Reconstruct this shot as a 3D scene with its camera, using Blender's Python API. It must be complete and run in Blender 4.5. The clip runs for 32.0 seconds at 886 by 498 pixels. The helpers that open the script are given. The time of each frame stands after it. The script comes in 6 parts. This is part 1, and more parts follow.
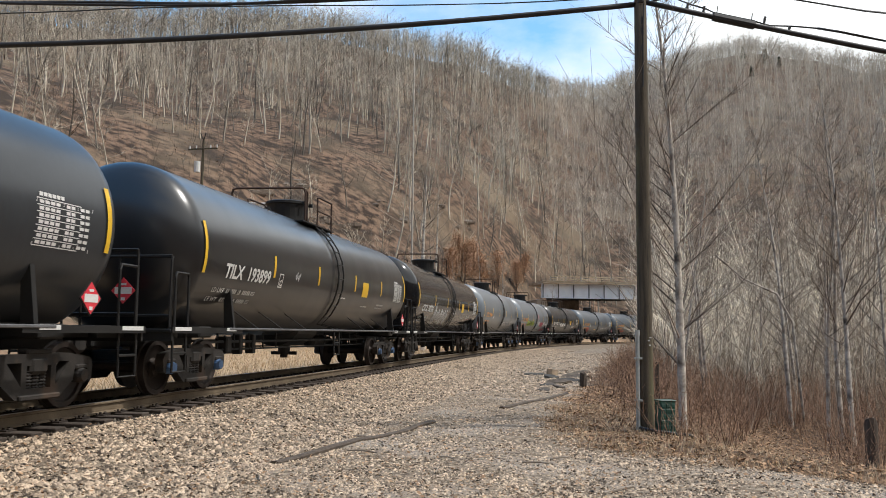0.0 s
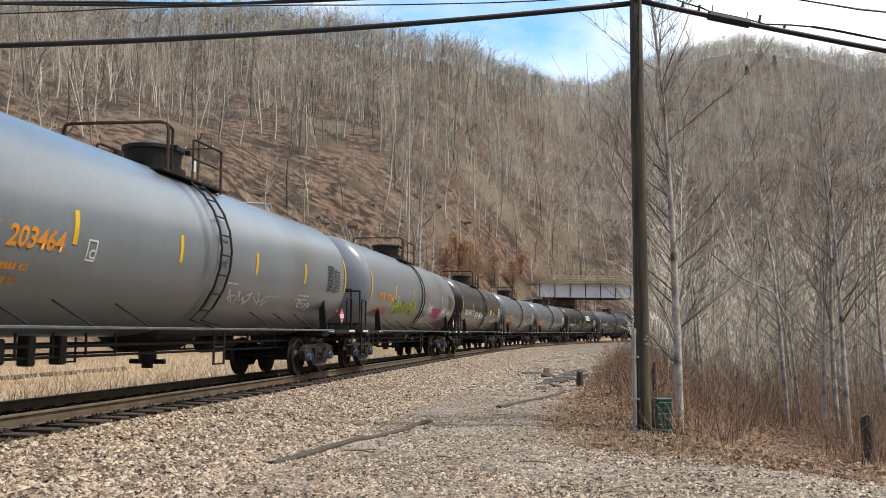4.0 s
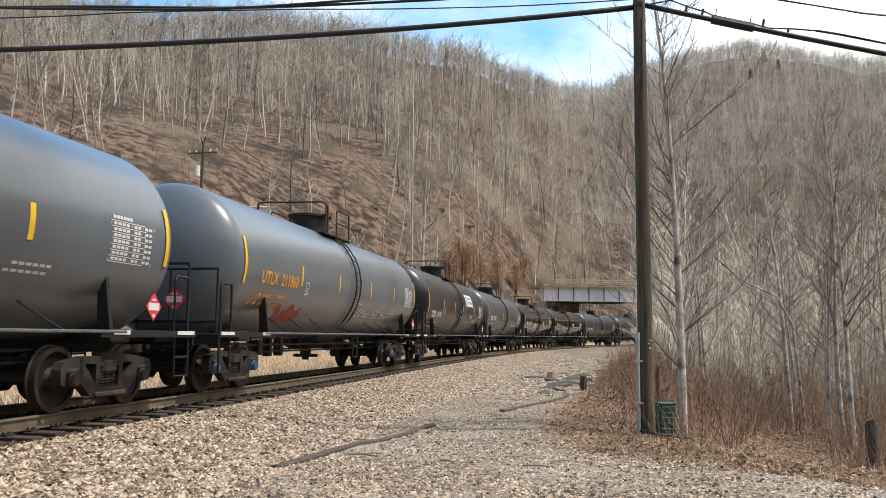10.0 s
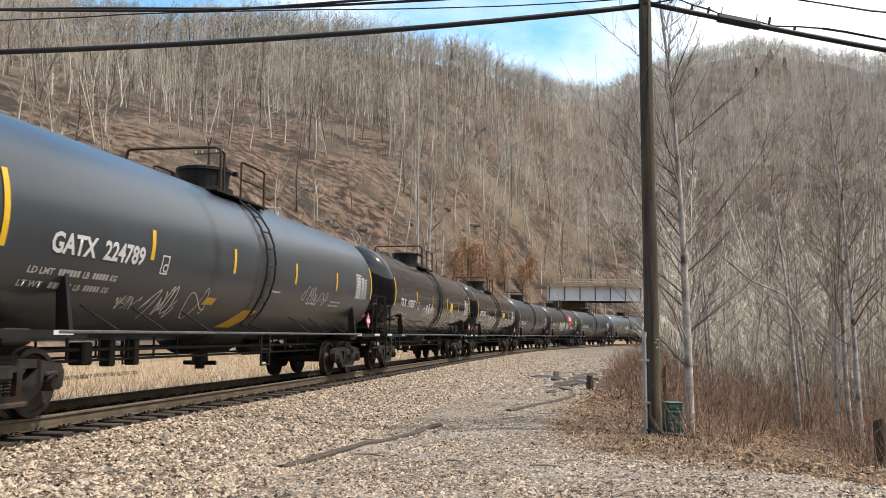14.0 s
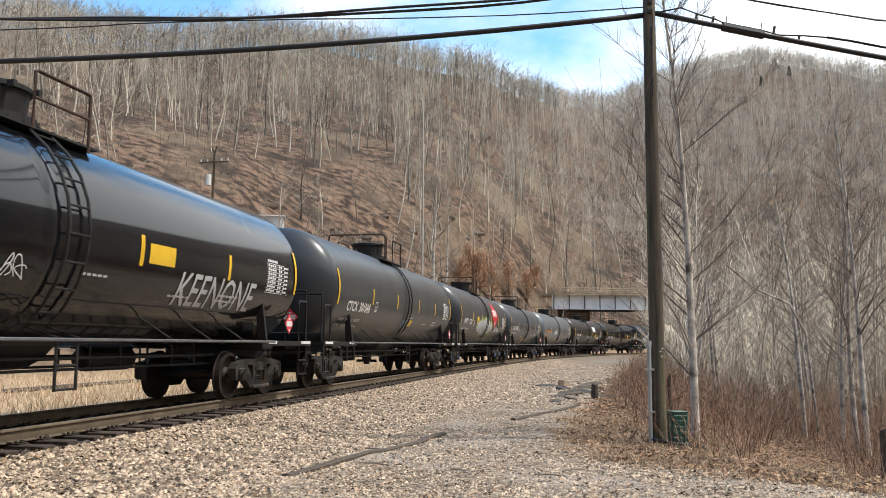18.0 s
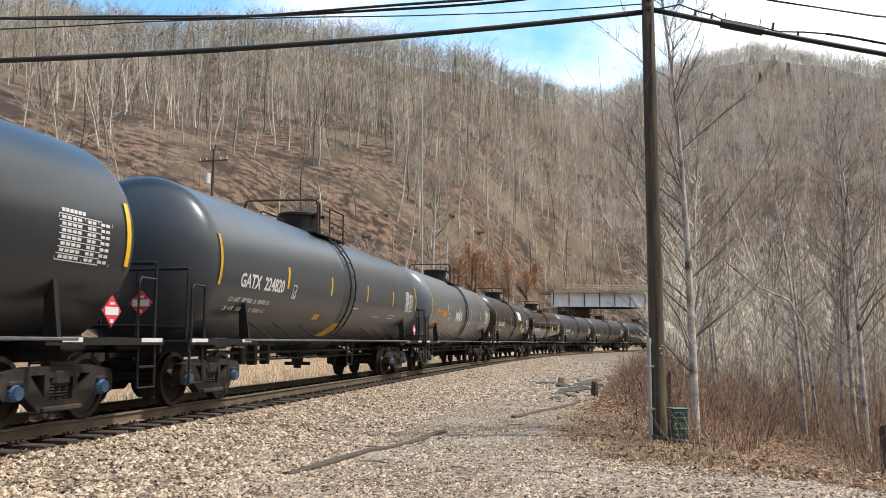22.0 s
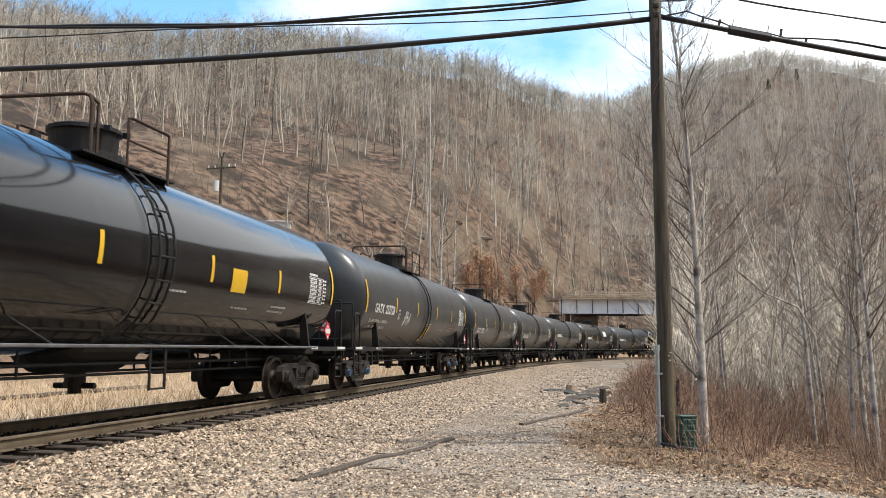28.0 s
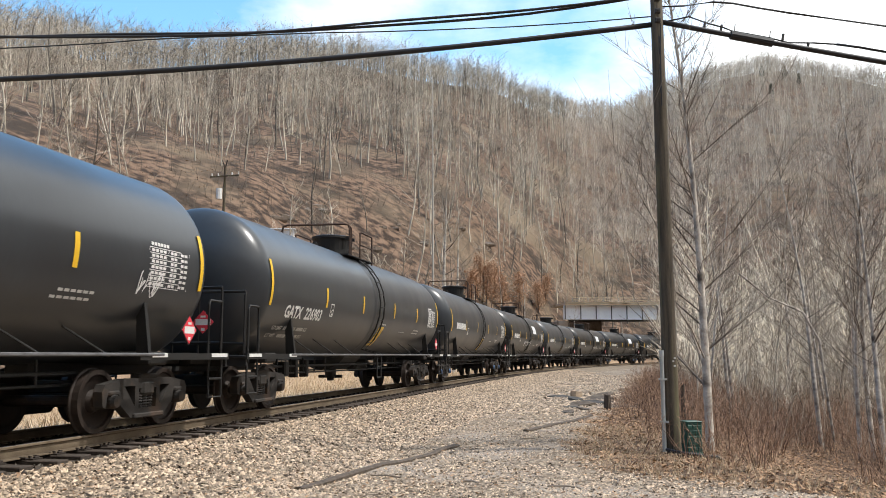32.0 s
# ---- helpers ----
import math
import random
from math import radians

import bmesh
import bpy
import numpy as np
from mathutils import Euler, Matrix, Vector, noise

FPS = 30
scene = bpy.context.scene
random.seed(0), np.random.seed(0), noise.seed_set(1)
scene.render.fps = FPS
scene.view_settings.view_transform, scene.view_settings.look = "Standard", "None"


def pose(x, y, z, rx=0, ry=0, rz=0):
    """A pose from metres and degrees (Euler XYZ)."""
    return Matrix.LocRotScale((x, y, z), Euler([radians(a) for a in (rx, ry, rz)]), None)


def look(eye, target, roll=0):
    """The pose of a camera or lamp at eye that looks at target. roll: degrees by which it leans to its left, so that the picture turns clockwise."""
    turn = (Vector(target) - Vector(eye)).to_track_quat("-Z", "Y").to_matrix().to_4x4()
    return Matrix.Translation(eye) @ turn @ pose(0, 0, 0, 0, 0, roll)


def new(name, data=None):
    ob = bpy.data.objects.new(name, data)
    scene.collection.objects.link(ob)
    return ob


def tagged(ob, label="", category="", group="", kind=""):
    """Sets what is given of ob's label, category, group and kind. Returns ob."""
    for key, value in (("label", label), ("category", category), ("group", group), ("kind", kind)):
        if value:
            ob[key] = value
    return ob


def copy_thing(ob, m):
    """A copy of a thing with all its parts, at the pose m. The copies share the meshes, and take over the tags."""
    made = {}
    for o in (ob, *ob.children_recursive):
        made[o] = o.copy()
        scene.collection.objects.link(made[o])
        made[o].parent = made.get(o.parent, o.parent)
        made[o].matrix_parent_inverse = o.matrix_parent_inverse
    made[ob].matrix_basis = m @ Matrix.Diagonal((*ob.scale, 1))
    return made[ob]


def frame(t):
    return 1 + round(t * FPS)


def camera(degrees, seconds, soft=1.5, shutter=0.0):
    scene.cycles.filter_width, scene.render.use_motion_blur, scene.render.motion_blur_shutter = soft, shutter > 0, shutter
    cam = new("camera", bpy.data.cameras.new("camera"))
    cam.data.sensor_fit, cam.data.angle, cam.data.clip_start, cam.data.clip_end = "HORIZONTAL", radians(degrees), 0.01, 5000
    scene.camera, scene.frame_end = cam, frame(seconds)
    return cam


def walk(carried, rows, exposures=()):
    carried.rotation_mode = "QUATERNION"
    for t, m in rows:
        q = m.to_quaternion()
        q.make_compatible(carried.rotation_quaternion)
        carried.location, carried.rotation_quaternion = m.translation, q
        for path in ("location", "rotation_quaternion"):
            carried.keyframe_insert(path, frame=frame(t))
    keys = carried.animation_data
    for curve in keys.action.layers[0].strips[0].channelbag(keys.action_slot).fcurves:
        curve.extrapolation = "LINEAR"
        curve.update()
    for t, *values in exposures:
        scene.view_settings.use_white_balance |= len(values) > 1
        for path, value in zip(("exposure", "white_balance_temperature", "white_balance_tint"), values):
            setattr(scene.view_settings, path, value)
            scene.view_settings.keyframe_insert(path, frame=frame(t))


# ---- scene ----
cam = camera(55.47, 32.0, soft=0.9, shutter=0.06)
EYE = (0.0, 0.0, 1.6)
TURNS = [
    (0, 5.68, -0.40, 0.52), (0.5, 5.62, -0.44, 0.54), (1, 5.66, -0.46, 0.47), (1.5, 5.74, -0.47, 0.50), (2, 5.80, -0.46, 0.50), (2.5, 5.76, -0.49, 0.42),
    (3, 5.64, -0.52, 0.29), (3.5, 5.56, -0.63, 0.24), (5.5, 6.09, -0.58, 0.45), (6, 6.05, -0.58, 0.42), (6.5, 5.96, -0.53, 0.38), (7, 5.84, -0.41, 0.41),
    (7.5, 5.82, -0.36, 0.40), (8, 5.85, -0.34, 0.54), (8.5, 5.90, -0.40, 0.57), (9, 5.90, -0.45, 0.54), (9.5, 5.89, -0.42, 0.42), (10, 5.90, -0.41, 0.36),
    (10.5, 5.82, -0.36, 0.21), (11, 5.72, -0.35, 0.13), (11.5, 5.78, -0.36, 0.13), (12, 5.77, -0.30, 0.11), (12.5, 5.74, -0.22, 0.01), (13, 5.76, -0.12, 0.22),
    (13.5, 5.81, -0.05, 0.21), (14, 5.88, 0.00, 0.21), (14.5, 5.98, 0.12, 0.21), (16.5, 6.22, 0.21, 0.24), (17, 6.31, 0.21, 0.22), (17.5, 6.40, 0.25, 0.29),
    (18, 6.46, 0.31, 0.30), (18.5, 6.42, 0.31, 0.32), (19, 6.33, 0.31, 0.25), (19.5, 6.30, 0.35, 0.23), (20, 6.34, 0.33, 0.21), (20.5, 6.28, 0.34, 0.26),
    (21, 6.19, 0.25, 0.21), (21.5, 6.18, 0.21, 0.12), (22, 6.31, 0.28, 0.08), (22.5, 6.40, 0.31, 0.08), (23, 6.50, 0.26, 0.09), (23.5, 6.64, 0.31, 0.11),
    (24, 6.67, 0.39, 0.08), (24.5, 6.68, 0.45, 0.07), (25, 6.80, 0.63, 0.08), (25.5, 6.75, 0.80, 0.06), (27.5, 6.73, 0.80, 0.09), (28, 6.78, 0.80, 0.11),
    (28.5, 6.91, 0.77, 0.02), (29, 7.03, 0.67, 0.09), (29.5, 7.17, 0.61, 0.05), (30, 7.17, 0.71, 0.04), (30.5, 7.17, 0.89, -0.05), (31, 7.10, 1.11, -0.08),
    (31.5, 7.08, 1.19, -0.13), (32, 7.23, 1.03, -0.20),
]  # seconds; degrees of tilt, turn and lean of the hand-held camera


def held(tilt, turn, lean):
    return Matrix.Translation(EYE) @ Matrix.Rotation(radians(turn), 4, "Z") @ Matrix.Rotation(radians(90 + tilt), 4, "X") @ Matrix.Rotation(radians(lean), 4, "Z")


walk(cam, [(t, held(a, b, c)) for t, a, b, c in TURNS], exposures=[(0.0, -0.12), (2.0, -0.1), (6.0, 0.03), (9.0, 0.1), (14.0, 0.14), (21.0, 0.18), (32.0, 0.22)])

# ---- world and sun ----
SUN_EL, SUN_AZ = 60.0, 97.0  # elevation; degrees clockwise from +Y
world = bpy.data.worlds.new("sky")
world.use_nodes = True
scene.world = world
wn, wl = world.node_tree.nodes, world.node_tree.links
wn.clear()
w_out = wn.new("ShaderNodeOutputWorld")
w_bg = wn.new("ShaderNodeBackground")
w_sky = wn.new("ShaderNodeTexSky")
w_sky.sky_type, w_sky.sun_disc = "NISHITA", False
w_sky.sun_elevation, w_sky.sun_rotation = radians(SUN_EL), radians(SUN_AZ)
w_sky.dust_density, w_sky.ozone_density, w_sky.air_density = 0.6, 1.4, 1.1
w_tint = wn.new("ShaderNodeMix")
w_tint.data_type, w_tint.blend_type = "RGBA", "MULTIPLY"
w_tint.inputs["Factor"].default_value = 1.0
w_tint.inputs["B"].default_value = (1.15, 1.65, 1.75, 1)
w_co = wn.new("ShaderNodeTexCoord")
w_map = wn.new("ShaderNodeMapping")
w_map.inputs["Scale"].default_value = (1.0, 1.0, 2.2)
w_noise = wn.new("ShaderNodeTexNoise")
w_noise.inputs["Scale"].default_value, w_noise.inputs["Detail"].default_value, w_noise.inputs["Roughness"].default_value = 3.2, 7.0, 0.55
w_sep = wn.new("ShaderNodeSeparateXYZ")
w_add = wn.new("ShaderNodeMath")
w_add.operation = "MULTIPLY_ADD"  # more cloud towards the sun's side
w_add.inputs[1].default_value = 0.62
w_ramp = wn.new("ShaderNodeMapRange")
w_ramp.inputs["From Min"].default_value, w_ramp.inputs["From Max"].default_value = 0.40, 0.68
w_mix = wn.new("ShaderNodeMix")
w_mix.data_type = "RGBA"
w_mix.inputs["B"].default_value = (8.4, 8.6, 8.7, 1)
w_bg.inputs["Strength"].default_value = 0.15
wl.new(w_co.outputs["Generated"], w_map.inputs["Vector"])
wl.new(w_map.outputs["Vector"], w_noise.inputs["Vector"])
wl.new(w_co.outputs["Generated"], w_sep.inputs[0])
wl.new(w_sep.outputs["X"], w_add.inputs[0])
wl.new(w_noise.outputs["Fac"], w_add.inputs[2])
wl.new(w_add.outputs[0], w_ramp.inputs["Value"])
wl.new(w_ramp.outputs["Result"], w_mix.inputs["Factor"])
wl.new(w_sky.outputs["Color"], w_tint.inputs["A"])
wl.new(w_tint.outputs["Result"], w_mix.inputs["A"])
wl.new(w_mix.outputs["Result"], w_bg.inputs["Color"])
wl.new(w_bg.outputs[0], w_out.inputs["Surface"])

sun_data = bpy.data.lights.new("sun", "SUN")
sun_data.energy, sun_data.angle, sun_data.color = 3.5, radians(3.0), (1.0, 0.96, 0.9)
sun = new("sun", sun_data)
sd = Vector((math.cos(radians(SUN_EL)) * math.sin(radians(SUN_AZ)), math.cos(radians(SUN_EL)) * math.cos(radians(SUN_AZ)), math.sin(radians(SUN_EL))))
sun.matrix_world = look(sd * 200, (0, 0, 0))

# ---- materials ----


def surface(name, c1, c2, rough=0.7, metal=0.0, scale=6.0, fine=60.0, bump=0.2, spec=0.5, spread=0.5, island=0.0, random_tone=0.0, coords="Object", stain=None, stain_at=0.62, coat=0.0, stretch=(1, 1, 1), depth=0.02, tone=0.0):
    """A worn surface: two colours mixed by coarse and fine noise, stains, fine relief."""
    m = bpy.data.materials.new(name)
    m.use_nodes = True
    n, l = m.node_tree.nodes, m.node_tree.links
    b = n["Principled BSDF"]
    co = n.new("ShaderNodeTexCoord")
    mp = n.new("ShaderNodeMapping")
    mp.inputs["Scale"].default_value = stretch
    l.new(co.outputs[coords], mp.inputs["Vector"])
    big, small = n.new("ShaderNodeTexNoise"), n.new("ShaderNodeTexNoise")
    big.inputs["Scale"].default_value, big.inputs["Detail"].default_value = scale, 6
    small.inputs["Scale"].default_value, small.inputs["Detail"].default_value = fine, 4
    for t in (big, small):
        l.new(mp.outputs["Vector"], t.inputs["Vector"])
    add = n.new("ShaderNodeMath")
    add.operation = "MULTIPLY_ADD"
    add.inputs[1].default_value = 0.45
    l.new(small.outputs["Fac"], add.inputs[0])
    l.new(big.outputs["Fac"], add.inputs[2])
    src = add.outputs[0]
    if tone:  # one tone for each tree of a wood
        r = n.new("ShaderNodeAttribute")
        r.attribute_name = "tone"
        a3 = n.new("ShaderNodeMath")
        a3.operation = "MULTIPLY_ADD"
        a3.inputs[1].default_value = tone
        l.new(r.outputs["Fac"], a3.inputs[0])
        l.new(src, a3.inputs[2])
        src = a3.outputs[0]
    if island or random_tone:
        r = n.new("ShaderNodeNewGeometry") if island else n.new("ShaderNodeObjectInfo")
        a2 = n.new("ShaderNodeMath")
        a2.operation = "MULTIPLY_ADD"
        a2.inputs[1].default_value = island or random_tone
        l.new(r.outputs["Random Per Island" if island else "Random"], a2.inputs[0])
        l.new(src, a2.inputs[2])
        src = a2.outputs[0]
    mid = 0.72 + (island or random_tone) / 2 + tone / 2
    mr = n.new("ShaderNodeMapRange")
    mr.inputs["From Min"].default_value, mr.inputs["From Max"].default_value = mid - spread / 2, mid + spread / 2
    l.new(src, mr.inputs["Value"])
    mix = n.new("ShaderNodeMix")
    mix.data_type = "RGBA"
    mix.inputs["A"].default_value, mix.inputs["B"].default_value = (*c1, 1), (*c2, 1)
    l.new(mr.outputs["Result"], mix.inputs["Factor"])
    col = mix.outputs["Result"]
    if stain:
        st = n.new("ShaderNodeTexNoise")
        st.inputs["Scale"].default_value, st.inputs["Detail"].default_value = scale * 0.37, 8
        l.new(mp.outputs["Vector"], st.inputs["Vector"])
        sr = n.new("ShaderNodeMapRange")
        sr.inputs["From Min"].default_value, sr.inputs["From Max"].default_value = stain_at - 0.08, stain_at + 0.08
        l.new(st.outputs["Fac"], sr.inputs["Value"])
        m2 = n.new("ShaderNodeMix")
        m2.data_type = "RGBA"
        m2.inputs["B"].default_value = (*stain, 1)
        l.new(sr.outputs["Result"], m2.inputs["Factor"])
        l.new(col, m2.inputs["A"])
        col = m2.outputs["Result"]
    l.new(col, b.inputs["Base Color"])
    rr = n.new("ShaderNodeMapRange")
    rr.inputs["To Min"].default_value, rr.inputs["To Max"].default_value = max(rough - 0.1, 0.03), min(rough + 0.12, 1)
    l.new(big.outputs["Fac"], rr.inputs["Value"])
    l.new(rr.outputs["Result"], b.inputs["Roughness"])
    b.inputs["Metallic"].default_value = metal
    b.inputs["Specular IOR Level"].default_value = spec
    b.inputs["Coat Weight"].default_value = coat
    b.inputs["Coat Roughness"].default_value = 0.08
    if bump:
        bp = n.new("ShaderNodeBump")
        bp.inputs["Strength"].default_value, bp.inputs["Distance"].default_value = bump, depth
        l.new(add.outputs[0], bp.inputs["Height"])
        l.new(bp.outputs["Normal"], b.inputs["Normal"])
    return m


def tank_paint(name, c, rough, dirt, coat=0.6, spec=0.2, film=0.26):
    """Painted tank jacket: even coat, road dust below, faint vertical run marks."""
    m = surface(name, [v * 0.82 for v in c], [v * 1.15 for v in c], rough=rough, scale=0.9, fine=14, bump=0.04, spec=spec, coat=coat, spread=0.7, stain=dirt, stain_at=0.66, stretch=(1.0, 0.5, 0.5), depth=0.01)
    b = m.node_tree.nodes["Principled BSDF"]
    b.inputs["Coat IOR"].default_value, b.inputs["Coat Roughness"].default_value = 1.55, film
    return m


M_BLACK = tank_paint("tank_gloss_black", (0.005, 0.0055, 0.007), 0.3, (0.011, 0.011, 0.012), spec=0.05, coat=1.0, film=0.08)
M_SATIN = tank_paint("tank_satin_black", (0.011, 0.0115, 0.013), 0.35, (0.017, 0.017, 0.018), coat=0.95, film=0.23)
M_DULL = tank_paint("tank_dull_black", (0.012, 0.012, 0.0125), 0.4, (0.02, 0.019, 0.019))
M_BROWN = tank_paint("tank_brown_black", (0.013, 0.0098, 0.009), 0.4, (0.026, 0.02, 0.018))
M_CHAR = tank_paint("tank_charcoal", (0.034, 0.0375, 0.042), 0.38, (0.03, 0.032, 0.035))
M_SLATE = tank_paint("tank_slate_grey", (0.055, 0.063, 0.073), 0.36, (0.052, 0.055, 0.06))
M_GREY = tank_paint("tank_light_grey", (0.2, 0.225, 0.25), 0.34, (0.16, 0.165, 0.17), coat=0.9)
M_SMOKE = tank_paint("tank_smoke_grey", (0.125, 0.142, 0.16), 0.33, (0.09, 0.097, 0.105), coat=0.9)
M_FRAME = surface("underframe_black", (0.005, 0.005, 0.005), (0.014, 0.013, 0.012), rough=0.6, scale=5, fine=40, bump=0.15)
M_TRUCK = surface("cast_truck_steel", (0.012, 0.011, 0.010), (0.036, 0.03, 0.026), rough=0.75, scale=7, fine=60, bump=0.3, stain=(0.07, 0.045, 0.03))
M_WHEEL = surface("wheel_rust", (0.018, 0.014, 0.012), (0.05, 0.035, 0.028), rough=0.6, scale=6, fine=50, bump=0.15, metal=0.3)
M_RUSTRAIL = surface("rusty_railing", (0.03, 0.02, 0.015), (0.085, 0.045, 0.028), rough=0.8, scale=8, fine=80, bump=0.2)
M_CAP = surface("blue_bearing_cap", (0.06, 0.13, 0.28), (0.1, 0.19, 0.36), rough=0.5, bump=0.05)
M_YELLOW = surface("reflective_yellow", (0.72, 0.42, 0.02), (0.85, 0.55, 0.04), rough=0.4, scale=4, fine=40, bump=0.05)
M_WHITE = surface("white_lettering", (0.62, 0.62, 0.6), (0.78, 0.78, 0.76), rough=0.5, scale=5, fine=40, bump=0)
M_ORANGE = surface("orange_lettering", (0.65, 0.24, 0.03), (0.8, 0.36, 0.05), rough=0.5, scale=5, fine=40, bump=0)
M_RED = surface("placard_red", (0.62, 0.03, 0.05), (0.75, 0.06, 0.08), rough=0.45, bump=0)
M_RAIL = surface("rail_side", (0.11, 0.08, 0.05), (0.21, 0.16, 0.105), rough=0.8, scale=3, fine=50, bump=0.2)
M_RAILTOP = surface("rail_head", (0.3, 0.28, 0.27), (0.45, 0.43, 0.42), rough=0.3, metal=0.9, bump=0)
M_TIE = surface("sleeper_wood", (0.035, 0.026, 0.02), (0.085, 0.064, 0.05), rough=0.9, scale=3, fine=40, bump=0.5, random_tone=0.3, stretch=(1, 8, 8))
M_BALLAST = surface("ballast", (0.07, 0.05, 0.034), (0.3, 0.235, 0.165), rough=0.95, scale=3, fine=22, bump=0.8, spread=0.6, depth=0.05)
M_STONE = surface("ballast_stone", (0.04, 0.027, 0.018), (0.68, 0.52, 0.37), rough=0.9, scale=4, fine=50, bump=0.2, island=1.0, spread=1.0)
M_POLE = surface("weathered_pole", (0.028, 0.023, 0.017), (0.14, 0.112, 0.076), rough=0.9, scale=2.0, fine=30, bump=0.5, stretch=(9, 9, 0.6), stain=(0.16, 0.148, 0.07))
M_CABLE = surface("black_cable", (0.012, 0.012, 0.013), (0.03, 0.03, 0.032), rough=0.6, bump=0)
M_BARK = surface("hill_bark", (0.1, 0.084, 0.068), (0.7, 0.62, 0.5), rough=0.95, scale=0.3, fine=6, bump=0.2, tone=0.9, spread=0.8)
# distance haze put into the bark colour: dark tone lifted, contrast low
M_HAZE = surface("hazed_twig", (0.27, 0.225, 0.185), (0.7, 0.61, 0.5), rough=0.95, scale=0.1, fine=6, bump=0, tone=0.8, spread=0.9)
M_TWIG = surface("twig", (0.1, 0.083, 0.066), (0.58, 0.505, 0.4), rough=0.95, scale=0.3, fine=6, bump=0, tone=0.8, spread=0.8)
M_SAPLING = surface("sapling_bark", (0.24, 0.195, 0.15), (0.95, 0.86, 0.7), rough=0.95, scale=0.5, fine=6, bump=0, tone=1.0, spread=0.9)
M_BIRCH = surface("pale_bark", (0.24, 0.2, 0.165), (0.78, 0.72, 0.63), rough=0.9, scale=5.0, fine=30, bump=0.6, spread=0.55, stretch=(1, 1, 1.4), stain=(0.1, 0.082, 0.066), stain_at=0.6)
M_BRUSH = surface("brush_stem", (0.06, 0.03, 0.02), (0.46, 0.29, 0.19), rough=0.95, scale=0.7, fine=6, bump=0, island=1.2, spread=1.1)
M_DRYGRASS = surface("dry_grass", (0.42, 0.3, 0.18), (0.7, 0.55, 0.37), rough=0.95, scale=0.8, fine=6, bump=0, island=0.8, spread=0.9)
M_LEAF = surface("dead_leaf", (0.11, 0.055, 0.028), (0.5, 0.31, 0.175), rough=0.95, scale=1, fine=9, bump=0, island=0.9, spread=0.9)
M_CONCRETE = surface("old_concrete", (0.3, 0.27, 0.23), (0.48, 0.44, 0.38), rough=0.9, scale=0.8, fine=14, bump=0.3, stain=(0.26, 0.17, 0.11))
M_GIRDER = surface("grey_white_girder_paint", (0.66, 0.68, 0.71), (0.82, 0.84, 0.86), rough=0.6, scale=0.7, fine=9, bump=0.1, stain=(0.3, 0.2, 0.14), stain_at=0.7)
M_DARK = surface("dark_steel", (0.03, 0.03, 0.03), (0.07, 0.065, 0.06), rough=0.7, bump=0.1)
M_GREEN = surface("green_plastic_cover", (0.012, 0.06, 0.045), (0.022, 0.095, 0.07), rough=0.5, scale=5, fine=40, bump=0.1)
M_GALV = surface("galvanised_pipe", (0.36, 0.39, 0.38), (0.55, 0.58, 0.57), rough=0.45, metal=0.4, scale=5, fine=40, bump=0.1)
M_WOODOLD = surface("grey_old_wood", (0.045, 0.034, 0.026), (0.13, 0.1, 0.075), rough=0.95, scale=2, fine=30, bump=0.5, stretch=(6, 6, 0.7))
M_ROCK = surface("ledge_rock", (0.06, 0.048, 0.038), (0.22, 0.17, 0.13), rough=0.95, scale=0.6, fine=6, bump=0.8, depth=0.2)

# ---- lettering, made once while the scene is still small ----
MARKS = {1: "TILX  193899", 2: "CTCX  302706", 3: "UTLX  203464", 4: "UTLX  207244", 5: "TILX  192131", 6: "UTLX  208551", 7: "UTLX  211860", 8: "TCBX  196165", 9: "GATX  224789", 10: "TILX  193057", 11: "CBTX  739725", 12: "CTCX  301044", 13: "MWTX  112761", 14: "GATX  224820", 15: "UTLX  206840", 16: "TCBX  196244", 17: "SIOX  31032", 18: "GATX  222728", 19: "GATX  227012", 20: "GATX  226903"}


SLIM = {"KEENONE", "DAK", "I'd hoo too...boo"}  # thin sprayed words
LINES = ("LD LMT", "LT WT", "LB", "KG")


def letters(strings):
    obs = []
    for s in strings:
        cu = bpy.data.curves.new("letters", "FONT")
        cu.body, cu.size, cu.resolution_u, cu.offset = s, 0.47, 2, 0.004 if s in SLIM else 0.014
        obs.append(new("letters", cu))
    dg = bpy.context.evaluated_depsgraph_get()
    out = [bpy.data.meshes.new_from_object(o.evaluated_get(dg)) for o in obs]
    for o in obs:
        bpy.data.objects.remove(o)
    return dict(zip(strings, out))


TEXTS = letters(sorted(set(MARKS.values()) | {s.split()[1] for s in MARKS.values()} | {"C"} | SLIM | set(LINES)))

# ---- the track's line ----
ZR = 0.514  # top of rail
SPEED = 10.744
S0, DS = -420.0, 0.5


def bend(s):
    if s < -20:
        return 0.0
    return max(0.000734 - 6.228e-5 * s if s > 0 else 0.000734 - 6.228e-5 * s, -0.0062)


LINE_S = np.arange(S0, 460.0, DS)
_k = np.array([bend(s) for s in LINE_S])
_i0 = int(round(-S0 / DS))
LINE_A = np.cumsum(_k) * DS
LINE_A = LINE_A - LINE_A[_i0] + 1.3803
LINE_X = np.cumsum(np.cos(LINE_A)) * DS
LINE_Y = np.cumsum(np.sin(LINE_A)) * DS
LINE_X = LINE_X - LINE_X[_i0] - 5.481
LINE_Y = LINE_Y - LINE_Y[_i0] + 14.828


